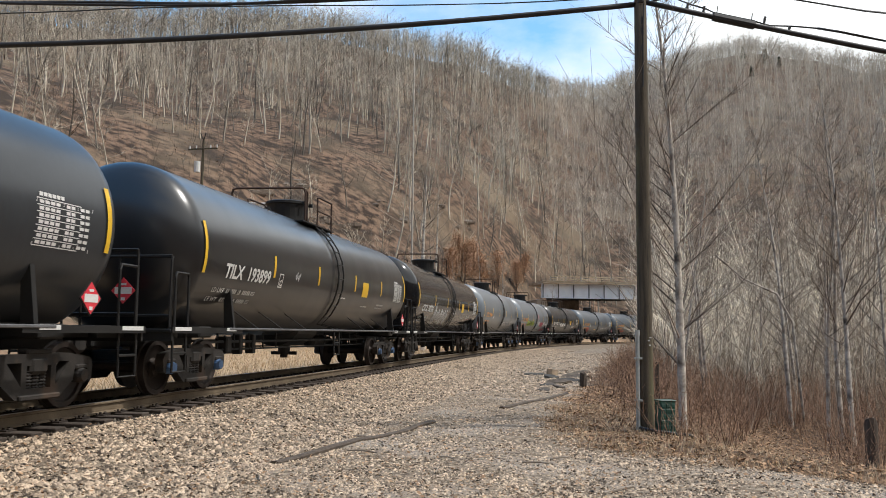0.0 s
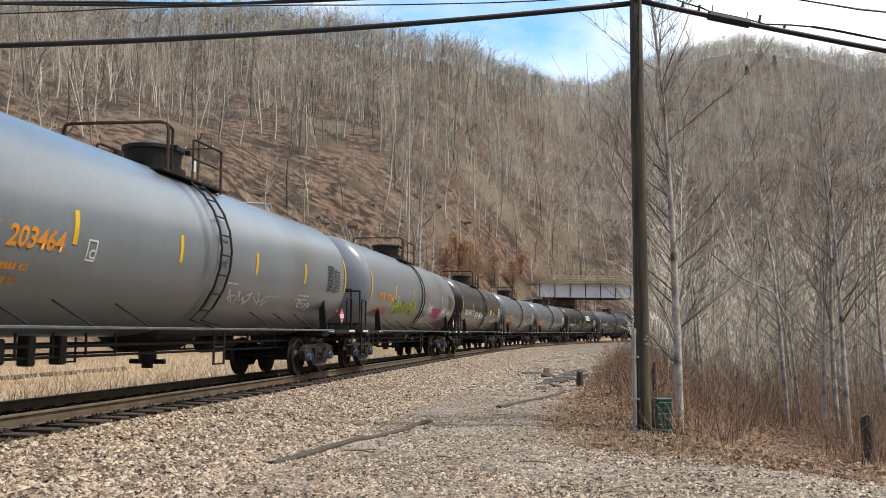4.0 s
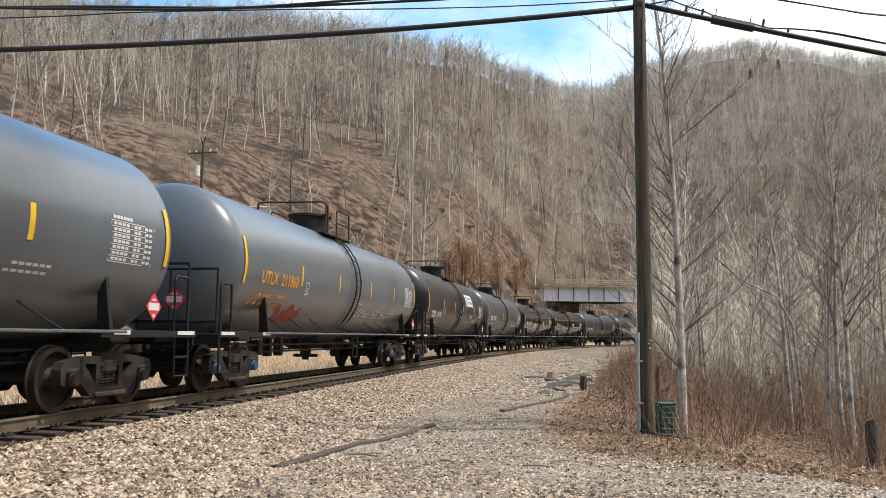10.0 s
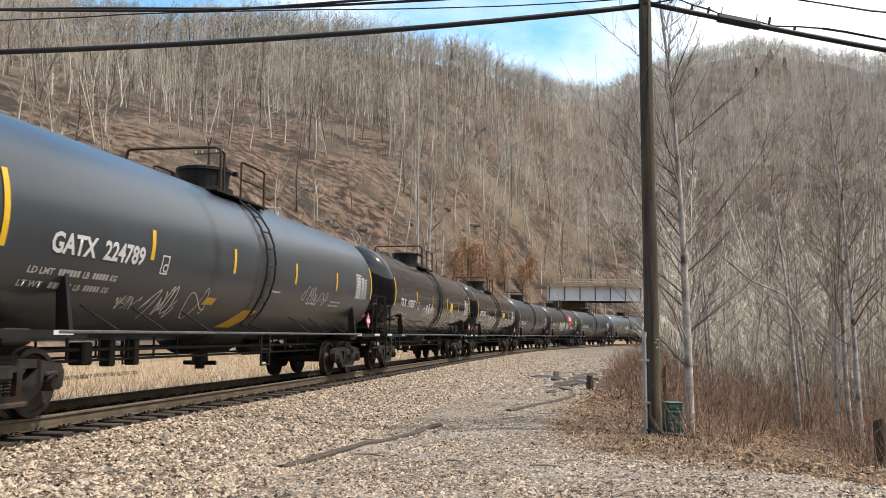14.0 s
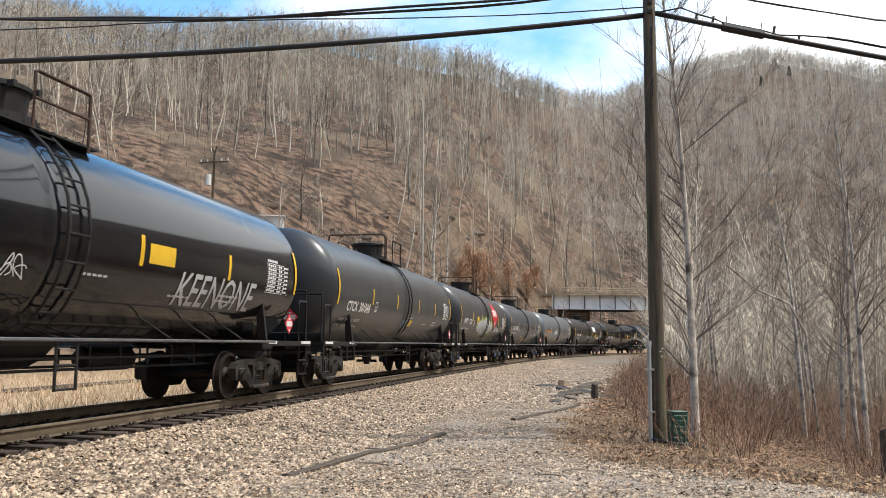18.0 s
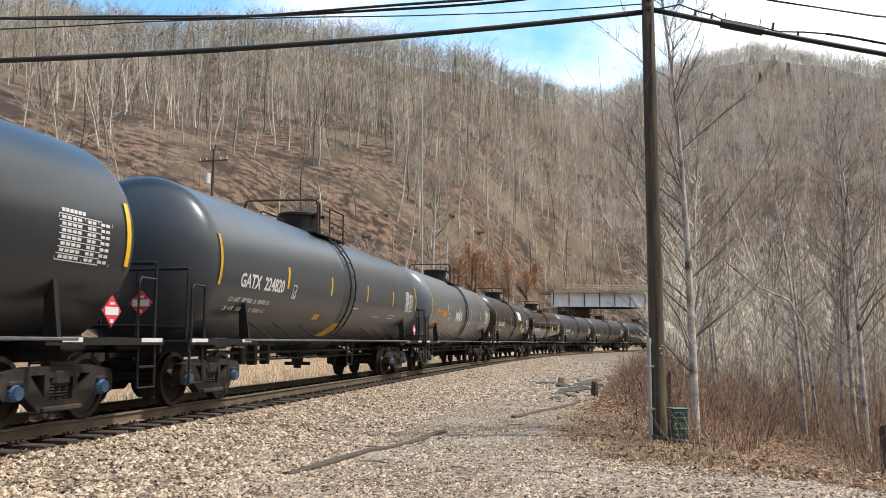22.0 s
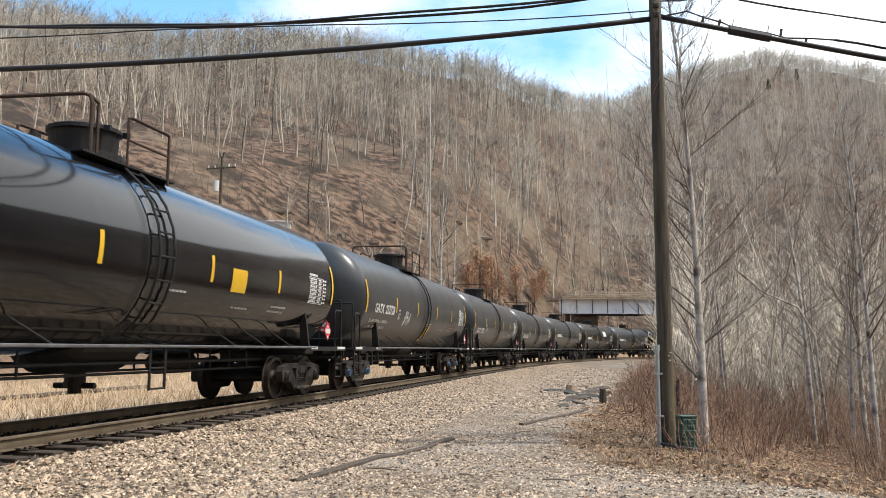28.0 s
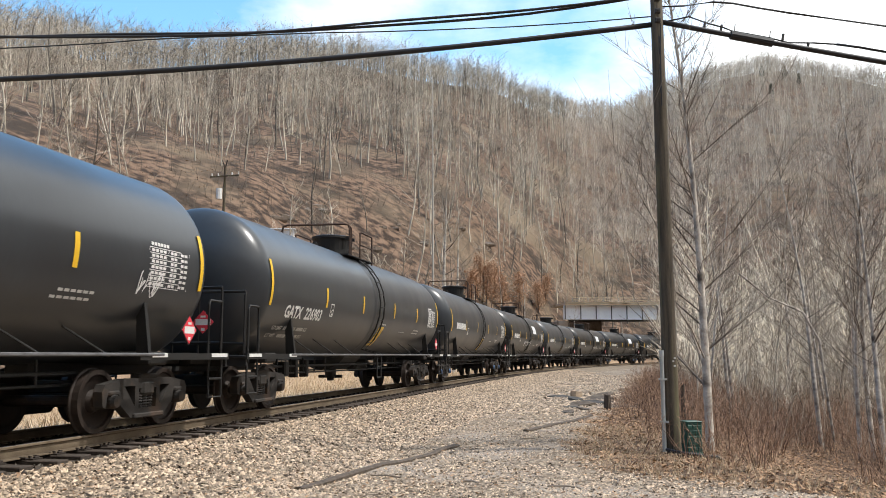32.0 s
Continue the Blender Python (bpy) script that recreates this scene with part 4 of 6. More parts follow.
ME_TABLE = shared("stencil_table", bars(TABLE), M_WHITE)
ME_TABLE_DARK = shared("stencil_table", bars(TABLE), M_DULL)
ME_FRAME = shared("class_label", frame_mesh(-4.12, -0.5, 0.22, 0.3, 0.025), M_WHITE)
ME_CLASS = shared("class_letter", mark_mesh("C", -4.06, -0.46, 0.13), M_WHITE)
ME_CAP = shared("capacity_lettering", bars([(2.6, -0.72, 0.7, 0.035, 5), (4.3, -0.62, 0.75, 0.04, 6), (4.2, -0.72, 0.8, 0.04, 6), (0.3, -0.55, 0.6, 0.035, 5)]), M_GREYTXT)
_bm = bmesh.new()
box(_bm, (0, 0, 0), (0.34, 0.012, 0.34), Matrix.Rotation(radians(45), 4, "Y"))
ME_HOLD = shared("placard_holder", _bm, M_FRAME)
_bm = bmesh.new()
box(_bm, (0, 0, 0), (0.3, 0.008, 0.3), Matrix.Rotation(radians(45), 4, "Y"))
ME_PLAC = shared("placard", _bm, M_RED)
ME_PLAC.materials.append(M_WHITE)
_bm = bmesh.new()
_bm.from_mesh(ME_PLAC)
for z0, z1, w in ((-0.055, 0.055, 0.15), (0.085, 0.12, 0.05), (-0.16, -0.11, 0.035)):
    r0 = bmesh.ops.create_cube(_bm, size=1, matrix=Matrix.Translation((0, -0.004, (z0 + z1) / 2)) @ Matrix.Diagonal((2 * w, 0.006, z1 - z0, 1)))
    for f in {f for v in r0["verts"] for f in v.link_faces}:
        f.material_index = 1
_bm.to_mesh(ME_PLAC)
_bm.free()


def decorate(cars):
    def add(k, name, bm, mat, label=""):
        return part(name, bm, mat, cars[k], label)

    yellow = lambda k, x0, x1, y0, y1, skew=0.0: add(k, "yellow_label", wrap(plate(x0, x1, y0, y1, skew)), M_YELLOW)
    for k in (1, 2, 5, 10, 17):
        yellow(k, 2.35, 2.95, -0.42, 0.0)
    yellow(11, 1.8, 2.55, -0.25, 0.05)
    yellow(8, 3.3, 3.75, -0.5, -0.33)
    yellow(16, 3.2, 3.7, -0.55, -0.1)
    yellow(12, 0.3, 0.95, -0.85, -0.62, 0.15)
    yellow(13, -3.2, -2.6, -0.4, 0.0)
    for k in (6, 15):
        yellow(k, -1.55, -0.95, -0.95, -0.78, 0.1)
    yellow(4, 0.3, 0.8, -1.05, -0.9, 0.1)
    for k in (9, 14):
        yellow(k, -1.0, -0.35, -1.5, -1.0, 0.55)
        yellow(k, -2.3, -1.9, -0.95, -0.8, 0.05)
    for k in (18, 19, 20, 21, 23):
        yellow(k, 0.15, 0.6, -1.25, -0.6, 0.2)
    # sign panels
    add(8, "sign_panel", wrap(plate(1.75, 3.95, 0.1, 0.72, -0.12)), M_SIGN, "white panel with blue lettering bars")
    add(8, "sign_lettering", bars([(2.3, 0.48, 1.35, 0.1, 9), (2.5, 0.25, 1.2, 0.12, 8)], 0.011), M_BLUEGREY)
    add(8, "sign_emblem", bars([(1.85, 0.45, 0.3, 0.2, 2), (1.95, 0.2, 0.26, 0.2, 2)], 0.011), M_TEAL)
    for k in (16, 22, 24, 25, 26):
        add(k, "sign_panel", wrap(plate(1.9, 3.5, 0.12, 0.72, -0.1)), M_SIGN, "plain white panel")
    # red diamond with white shapes
    bm = bmesh.new()
    n, cx, cy, h = 12, 3.05, 0.3, 0.84
    rows = []
    for i in range(n + 1):
        v = -h + 2 * h * i / n
        w = max(h * 1.01 - abs(v), 0.004) * 1.42
        rows.append([bm.verts.new((cx - w, cy + v, 0)), bm.verts.new((cx + w, cy + v, 0))])
    for p, r in zip(rows, rows[1:]):
        bm.faces.new((p[0], p[1], r[1], r[0]))
    add(13, "red_diamond", wrap(bm, 0.009), paint("decal_red", (0.62, 0.02, 0.03)), "large red diamond decal")
    for x in (2.36, 2.84, 3.32):
        add(13, "decal_shape", wrap(plate(x, x + 0.37, 0.2, 0.58), 0.013), M_WHITE)
    add(13, "decal_stripes", bars([(2.85, -0.12, 0.3, 0.05, 1), (2.8, -0.22, 0.4, 0.05, 1), (2.85, -0.32, 0.3, 0.05, 1), (2.93, -0.42, 0.14, 0.05, 1)], 0.013), M_WHITE)
    # spray paint
    tags = [
        (2, "white", 21, -4.3, -1.2, -1.15, -0.4, 11, 0.045), (2, "white", 121, -4.1, -1.4, -1.05, -0.4, 9, 0.035), (1, "silver", 22, -3.2, -2.9, -0.3, -0.1, 2, 0.02),
        (3, "white", 23, 0.6, 2.6, -0.95, -0.65, 5, 0.03), (3, "white", 24, 4.4, 5.4, -0.95, -0.7, 3, 0.03),
        (4, "lime", 25, -4.6, -0.9, -0.85, -0.3, 8, 0.12), (4, "black", 26, -4.5, -0.9, -0.85, -0.3, 8, 0.035), (4, "white", 28, 1.5, 2.6, -0.75, -0.3, 4, 0.06), (4, "blue", 29, 0.2, 1.3, -0.9, -0.55, 4, 0.07), (4, "rose", 30, 2.3, 4.3, -0.85, -0.4, 7, 0.14), (4, "white", 31, 4.6, 5.6, -0.65, -0.35, 4, 0.06), (4, "white", 32, 6.0, 6.8, -0.65, -0.5, 3, 0.04), (4, "pink", 33, -6.6, -5.0, -1.0, -0.6, 4, 0.05), (4, "rose", 34, 4.2, 6.8, -1.3, -1.0, 6, 0.08),
        (5, "white", 35, -3.5, -2.4, -0.7, -0.25, 4, 0.045), (5, "white", 36, -2.2, -1.5, -0.7, -0.25, 4, 0.045), (5, "white", 37, -1.3, -0.5, -0.65, -0.3, 3, 0.04), (5, "lilac", 38, 3.6, 4.3, -0.45, -0.1, 4, 0.05), (5, "white", 39, 3.4, 4.4, -0.9, -0.55, 3, 0.03), (5, "silver", 40, 0.4, 1.0, -0.8, -0.4, 3, 0.03),
        (6, "red", 41, -5.6, -4.2, -1.25, -0.55, 4, 0.12), (6, "white", 42, 1.5, 3.8, -0.9, -0.6, 8, 0.014), (7, "red", 43, -5.4, -3.8, -1.3, -0.8, 4, 0.09),
        (8, "pink", 45, -3.0, -1.7, -0.95, -0.25, 4, 0.03), (8, "ice", 46, 0.2, 1.0, -0.5, 0.1, 4, 0.035),
        (9, "white", 47, -4.2, -3.1, -1.35, -0.65, 3, 0.026), (9, "white", 48, -2.9, -1.9, -1.3, -0.6, 1, 0.026), (9, "white", 72, -4.9, -4.3, -1.15, -0.85, 3, 0.02), (9, "silver", 49, 2.2, 3.9, -0.75, -0.3, 5, 0.022),
        (10, "white", 50, -3.2, -1.2, -0.8, -0.2, 5, 0.05), (10, "silver", 51, 2.0, 3.6, -0.9, -0.4, 5, 0.04), (10, "lime", 52, 0.2, 1.0, -0.7, -0.5, 3, 0.03),
        (11, "white", 53, -3.6, -1.9, -0.95, -0.25, 6, 0.025), (11, "white", 54, -1.5, -0.7, -0.8, -0.4, 3, 0.02),
        (12, "ice", 56, -0.4, 0.2, -0.9, -0.6, 4, 0.05), (13, "white", 57, 3.2, 4.9, -0.75, -0.35, 6, 0.04), (13, "lime", 58, 1.2, 2.1, -0.95, -0.65, 4, 0.04),
        (15, "white", 59, -2.6, -1.0, -0.5, -0.05, 5, 0.075), (15, "ice", 60, 0.1, 1.5, -0.75, -0.4, 6, 0.03), (15, "rust", 61, 2.3, 4.6, -0.9, -0.35, 6, 0.03), (16, "silver", 62, -1.2, 1.4, -0.75, -0.35, 8, 0.03), (16, "white", 63, 3.9, 5.6, -0.75, -0.4, 6, 0.04),
        (18, "white", 64, -3.3, -2.5, -0.7, -0.2, 4, 0.025), (18, "rust", 65, 4.2, 5.8, -0.75, -0.4, 6, 0.03), (19, "white", 66, 5.9, 6.5, -0.6, -0.2, 3, 0.02), (22, "white", 67, -2.0, 1.0, -0.8, -0.4, 7, 0.04), (24, "silver", 68, 0.5, 2.5, -0.8, -0.4, 5, 0.04),
        (0, "silver", 69, 4.0, 5.6, -1.1, -0.5, 5, 0.03),
    ]
    for k, col, seed, x0, x1, y0, y1, n, w in tags:
        tagged(add(k, "spray_tag", scrawl(seed, x0, x1, y0, y1, n, w), M_SPRAY[col]), kind="stuff")
    add(4, "spray_word", mark_mesh("DAK", 0.6, -0.12, 0.42, -0.05, 1.35), M_SPRAY["pink"], "pink sprayed word")
    add(7, "spray_word", mark_mesh("I'd hoo too...boo", 0.7, -0.95, 0.26, 0.35, 3.5), M_SPRAY["white"], "white chalked words")
    add(11, "spray_word", mark_mesh("KEENONE", 2.75, -0.85, 0.58, 0.12, 2.9), M_SPRAY["silver"], "silver sprayed word")
    add(13, "spray_glow", blob(70, -3.1, 2.2, -1.05, 0.12, 0.0065, 12), M_SPRAY["lime"])
    add(13, "spray_fill", blob(70, -3.0, 2.05, -1.0, 0.02, 0.0085, 12), M_SPRAY["silver"])
    add(13, "spray_outline", scrawl(71, -2.9, 2.0, -0.95, -0.05, 8, 0.07), M_SPRAY["black"])


cars = [base_car] + [copy_thing(base_car, pose(0, 0, 0)) for _ in CARS[1:]]
for k, c in enumerate(cars):
    for o in c.children:
        if o.name.split(".")[0] == "tank":
            o.material_slots[0].link = "OBJECT"
            o.material_slots[0].material = PAINT[CARS[k]]
    c.matrix_basis = car_pose(k, 0)
    tone = {"satin": "satin black", "char": "charcoal-grey", "black": "glossy black", "grey": "light grey", "dull": "dull black", "slate": "slate-grey", "smoke": "smoke-grey", "brown": "brownish-black"}[CARS[k]]
    tagged(c, tone + " railway tank car rolling on the curved track")
    dress(k, c)
    rw = random.Random(k)
    if rw.random() < 0.45:
        for tk in c.children:
            if tk.name.startswith("truck"):
                for o in tk.children:
                    if o.name.startswith("bearing_cap"):
                        o.material_slots[0].link = "OBJECT"
                        o.material_slots[0].material = M_CAP
decorate(cars)


def motions():
    for k, c in enumerate(cars):
        walk(c, [(t * 0.5, car_pose(k, t * 0.5)) for t in range(65)])
        for tk in [o for o in c.children if o.name.startswith("truck")]:
            off = tk.matrix_basis.translation.x
            rows = []
            for t in range(0, 33, 2):
                mid = FRONT[k] + LEN / 2 - SPEED * t
                car_a = math.atan2(track(mid + TRUCK_X)[1] - track(mid - TRUCK_X)[1], track(mid + TRUCK_X)[0] - track(mid - TRUCK_X)[0])
                rows.append((t, pose(off, 0, 0, 0, 0, math.degrees(track(mid + off)[2] - car_a))))
            walk(tk, rows)
            # wheels roll while they pass before the camera
            for w in [o for o in tk.children if o.name.startswith("wheelset")]:
                x = w.matrix_basis.translation.x
                place = FRONT[k] + LEN / 2 + off + x
                t0, t1 = (place - 62) / SPEED, (place + 16) / SPEED
                f0, f1 = max(0, int(t0 * 30)), min(960, int(t1 * 30))
                if f1 <= f0:
                    continue
                rows = [(0.0, pose(x, 0, 0.457, 0, -math.degrees(SPEED * f0 / 30 / 0.457) % 360, 0))] if f0 > 0 else []
                rows += [(f / 30, pose(x, 0, 0.457, 0, -math.degrees(SPEED * f / 30 / 0.457) % 360, 0)) for f in range(f0, f1 + 1)]
                if f1 < 960:
                    rows.append((32.0, rows[-1][1]))
                walk(w, rows)

# ---- trees ----


def grow(rnd, h, spread, limbs, twigs, lean=0.0, rise=0.35, r0=None, start=0.35, tilt=(0.0, 0.0), joints=3, limb=0.48, crook=0.06, crown=0.0, taper=0.8):
    """Sticks of one bare tree: trunk, limbs and twigs, as (from, to, radius, radius, order)."""
    out = []
    r0 = r0 or h * 0.0095
    p = np.zeros(3)
    d = np.array([tilt[0] + rnd.uniform(-lean, lean), tilt[1] + rnd.uniform(-lean, lean), 1.0])
    n = 6
    pts, rad = [p.copy()], [r0]
    for k in range(n):
        d = d + np.array([rnd.uniform(-crook, crook), rnd.uniform(-crook, crook), 0])
        d /= np.linalg.norm(d)
        p = p + d * h / n * (0.84 if crown else 1.0)
        pts.append(p.copy())
        rad.append(r0 * (1 - (k + 1) / n) ** taper + 0.012)
        out.append((pts[-2], pts[-1], rad[-2], rad[-1], 0))
    for k in range(limbs):
        u = start + (0.98 - start) * (k + rnd.random()) / limbs
        f = u * n
        i = min(int(f), n - 1)
        b = pts[i] + (pts[i + 1] - pts[i]) * (f - i)
        rr = (rad[i] + (rad[i + 1] - rad[i]) * (f - i)) * rnd.uniform(0.75, 1.25) * limb
        az = rnd.uniform(0, 2 * math.pi)
        ln = spread * h * (1.12 - u if not crown else 0.85 - 0.5 * u) * rnd.uniform(0.6, 1.15)
        e = rise + rnd.uniform(-0.15, 0.4) + crown * max(u - 0.5, 0) * 2
        v = np.array([math.cos(az), math.sin(az), e])
        v /= np.linalg.norm(v)
        q = b
        for j in range(joints):
            v2 = v + np.array([rnd.uniform(-0.25, 0.25), rnd.uniform(-0.25, 0.25), rnd.uniform(-0.02, 0.3)])
            v2 /= np.linalg.norm(v2)
            e2 = q + v2 * ln / joints
            ra, rb = rr * (1 - j / (joints + 0.3)), rr * (1 - (j + 1) / (joints + 0.3))
            out.append((q, e2, ra, rb, 1))
            for _ in range(twigs):
                s = q + (e2 - q) * rnd.random()
                tv = v2 + np.array([rnd.uniform(-0.9, 0.9), rnd.uniform(-0.9, 0.9), rnd.uniform(-0.2, 0.7)])
                tv /= np.linalg.norm(tv)
                tl = ln * rnd.uniform(0.16, 0.42)
                out.append((s, s + tv * tl, max(rb * 0.4, 0.004), 0.003, 2))
            q, v = e2, v2
    return out


def sticks(segs):
    return (np.array([s[0] for s in segs]), np.array([s[1] for s in segs]), np.array([s[2] for s in segs]), np.array([s[3] for s in segs]), np.array([s[4] for s in segs]))


def blades(P, Q, R1, least):
    """Slim flat slivers for twigs seen from afar."""
    d = np.cross(Q - P, np.array([[0.75, -0.6, 0.3]]) + np.random.default_rng(5).normal(0, 0.4, (len(P), 3)))
    d /= np.linalg.norm(d, axis=1)[:, None] + 1e-9
    w = np.maximum(R1, least)[:, None]
    V = np.stack([P - d * w, P + d * w, Q], 1).reshape(-1, 3)
    return V, np.arange(len(V)).reshape(-1, 3)


def toned(me, tones):
    """Give every stick of a wood its tree's tone."""
    a = me.attributes.new("tone", "FLOAT", "POINT")
    a.data.foreach_set("value", np.repeat(tones, len(me.vertices) // len(tones)).astype(np.float32))
    return me


def woods(name, label, places, protos, rng, bark, least=0.02, sides=3, twig=None):
    """Many trees in one mesh of trunks and one of twigs."""
    twig = twig or M_TWIG
    parts = [[[], [], [], []] for _ in range(3)]
    tones = [[], [], []]
    for x, y, z, s in places:
        hue = rng.random()
        P, Q, R1, R2, O = protos[rng.integers(len(protos))]
        a = rng.uniform(0, 2 * math.pi)
        c, sn = math.cos(a) * s, math.sin(a) * s
        M = np.array([[c, -sn, 0], [sn, c, 0], [0, 0, s]]).T
        o = np.array([x, y, z - 0.3])
        for k in range(3):
            m = O == k
            tones[k].append(np.full(m.sum(), hue))
            for lst, arr in zip(parts[k], (P[m] @ M + o, Q[m] @ M + o, R1[m] * s, R2[m] * s)):
                lst.append(arr)
    cat = [[np.concatenate(b) for b in p] for p in parts]
    tones = [np.concatenate(t) for t in tones]
    V, F = tubes(*cat[0], sides)
    ob = tagged(new(name, toned(soup(name, V, F, bark), tones[0])), label, "trees", kind="stuff")
    V, F = tubes(*cat[1], 3) if sides > 3 else blades(cat[1][0], cat[1][1] + (cat[1][1] - cat[1][0]) * 0.15, cat[1][2], least * 1.4)
    tagged(part("limbs", toned(soup("limbs", V, F, twig), tones[1]), None, ob), kind="stuff")
    V, F = blades(cat[2][0], cat[2][1], cat[2][2], least)
    tagged(part("twigs", toned(soup("twigs", V, F, twig), tones[2]), None, ob), kind="stuff")
    return ob


rng = np.random.default_rng(11)
rnd = random.Random(11)
FAR_PROTOS = [sticks(grow(rnd, rnd.uniform(12, 20), 0.62, 12, 3, 0.05, rise=0.22, start=0.42, joints=2, limb=0.45, crook=0.07, crown=0.45)) for _ in range(24)]
DEEP_PROTOS = [sticks(grow(rnd, rnd.uniform(12, 19), 0.5, 11, 3, 0.05, rise=0.6, start=0.25, joints=2, limb=0.4, crook=0.07, crown=0.7, r0=0.11)) for _ in range(18)]
N = 20000
az = rng.uniform(-34, 32, N)
rr = np.sqrt(rng.uniform(60 ** 2, 620 ** 2, N))
r0_, r1_ = np.interp(az, FOOT_AZ, FOOT_R), np.interp(az, TOP_AZ, TOP_R)
tt = (rr - r0_) / (r1_ - r0_)
xx, yy = rr * np.sin(np.radians(az)), rr * np.cos(np.radians(az))
zz = land(xx, yy)
el = np.degrees(np.arctan2(zz - 1.6, rr))
bare = (az > -24) & (az < -3.5) & (el > 3) & (el < 11.6 + 1.0 * np.sin(az * 0.9))
thin = (az > -3.5) & (az < 6) & (el < 7)
keep = (tt > 0.02) & (tt < 1.06) & ~(bare & (rng.random(N) > 0.10)) & ~(thin & (rng.random(N) > 0.4))
hill_places = np.column_stack([xx, yy, zz, rng.uniform(0.6, 1.12, N) ** 1.2])[keep][:5200]
az = np.where(rng.random(1900) < 0.6, rng.uniform(5, 31, 1900), rng.uniform(-33, 5, 1900))  # a closer stand along the crest
r1_ = np.interp(az, TOP_AZ, TOP_R)
rr = r1_ * rng.uniform(0.86, 1.05, 1900)
xx, yy = rr * np.sin(np.radians(az)), rr * np.cos(np.radians(az))
hill_places = np.vstack([hill_places, np.column_stack([xx, yy, land(xx, yy), rng.uniform(0.7, 1.0, 1900)])])
az = rng.uniform(-33, 31, 1300)  # low-branched trees closing the skyline
rr = np.interp(az, TOP_AZ, TOP_R) * rng.uniform(0.95, 1.015, 1300)
xx, yy = rr * np.sin(np.radians(az)), rr * np.cos(np.radians(az))
crest_places = np.column_stack([xx, yy, land(xx, yy), rng.uniform(0.5, 0.95, 1300)])
far = np.hypot(hill_places[:, 0], hill_places[:, 1]) > 185
mid_places, hill_places = hill_places[~far][:620], hill_places[far]
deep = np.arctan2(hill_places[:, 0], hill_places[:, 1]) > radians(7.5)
# trees out of view on the right, added to darken the tanks' reflections
_az = rng.uniform(32, 118, 1100)
_rr = np.sqrt(rng.uniform(110 ** 2, 430 ** 2, 1100))
_x, _y = _rr * np.sin(np.radians(_az)), _rr * np.cos(np.radians(_az))
side_places = np.column_stack([_x, _y, land(_x, _y), rng.uniform(0.8, 1.3, 1100)])
MID_PROTOS = [sticks(grow(rnd, rnd.uniform(10, 17), 0.44, 14, 4, 0.12, rise=0.3, start=0.32, joints=4, limb=0.38, crook=0.12, crown=0.7)) for _ in range(12)]
woods("lower_slope_woods", "crooked leafless hardwoods low on the slope", mid_places, MID_PROTOS, rng, M_BARK, 0.014, 4)
woods("hillside_woods", "leafless grey-brown hardwood trees covering the hillsides", hill_places[~deep], FAR_PROTOS, rng, M_BARK, 0.028)
# far hill's trees take the haze-paled bark for trunks and twigs alike
woods("far_hill_woods", "brown leafless woods on the far hill, haze painted into their colour", hill_places[deep], DEEP_PROTOS, rng, M_HAZE, 0.04, twig=M_HAZE)
woods("crest_woods", "leafless grey-brown trees along the ridge", crest_places, DEEP_PROTOS, rng, M_TWIG, 0.055)
woods("unseen_side_woods", "unseen leafless brown woods added on the slope beside the view", side_places, FAR_PROTOS, rng, M_HAZE, 0.08, twig=M_HAZE)


def bare_tree(name, label, x, y, h, r0, tilt, limbs, twigs, spread, seed, bark, start=0.2, rise=0.45, z=None):
    segs = grow(random.Random(seed), h, spread, limbs, twigs, 0.0, rise, r0, start, tilt, 3, 0.3, 0.05, 0.0, 1.25)
    P, Q, R1, R2, O = sticks(segs)
    t = thing(name, label, "tree")
    t.location = (x, y, float(land(x, y)[0]) - 0.15 if z is None else z)
    V, F = tubes(P[O == 0], Q[O == 0], R1[O == 0], R2[O == 0], 9)
    part("trunk", soup("trunk", V, F, bark, True), None, t)
    V, F = tubes(P[O == 1], Q[O == 1], R1[O == 1], R2[O == 1], 5)
    V2, F2 = tubes(P[O == 2], Q[O == 2], np.maximum(R1[O == 2], 0.005), R2[O == 2] * 0 + 0.002, 3)
    part("crown", soup("crown", np.vstack([V, V2]), np.vstack([F, F2 + len(V)]), M_LIMB), None, t)
    return t


M_LIMB = surface("limb_bark", (0.07, 0.056, 0.045), (0.42, 0.35, 0.28), rough=0.95, scale=1, fine=10, bump=0, island=0.6, spread=0.8)
PALE = "slender pale-barked leafless tree in the brush"
bare_tree("young_tree", "pale grey-barked leafless tree beside the utility pole", 4.5, 15.5, 10.4, 0.078, (-0.045, 0.0), 52, 7, 0.36, 101, M_BIRCH, 0.12, 0.75)
for i, (x, y, h, r, tl, n) in enumerate(((9.07, 28.6, 8.6, 0.07, -0.12, 20), (9.81, 30.5, 9.0, 0.075, -0.05, 20), (10.78, 25.8, 9.6, 0.085, -0.055, 22), (14.4, 37.3, 9.5, 0.08, -0.05, 18), (10.47, 22.7, 7.0, 0.07, -0.015, 18), (10.78, 22.56, 9.6, 0.085, -0.06, 24), (10.56, 21.55, 9.8, 0.085, -0.045, 24), (13.3, 31.3, 8.0, 0.06, -0.1, 16), (12.9, 24.0, 9.0, 0.07, 0.02, 18), (6.9, 24, 6.5, 0.045, 0.06, 14), (17.4, 38, 10, 0.08, 0.02, 16))):
    bare_tree("young_tree", PALE, x, y, h, r * 0.8, (tl, 0.0), n + 8, 7, 0.4, 200 + i, M_BIRCH, 0.25, 0.6)
_bm = bmesh.new()
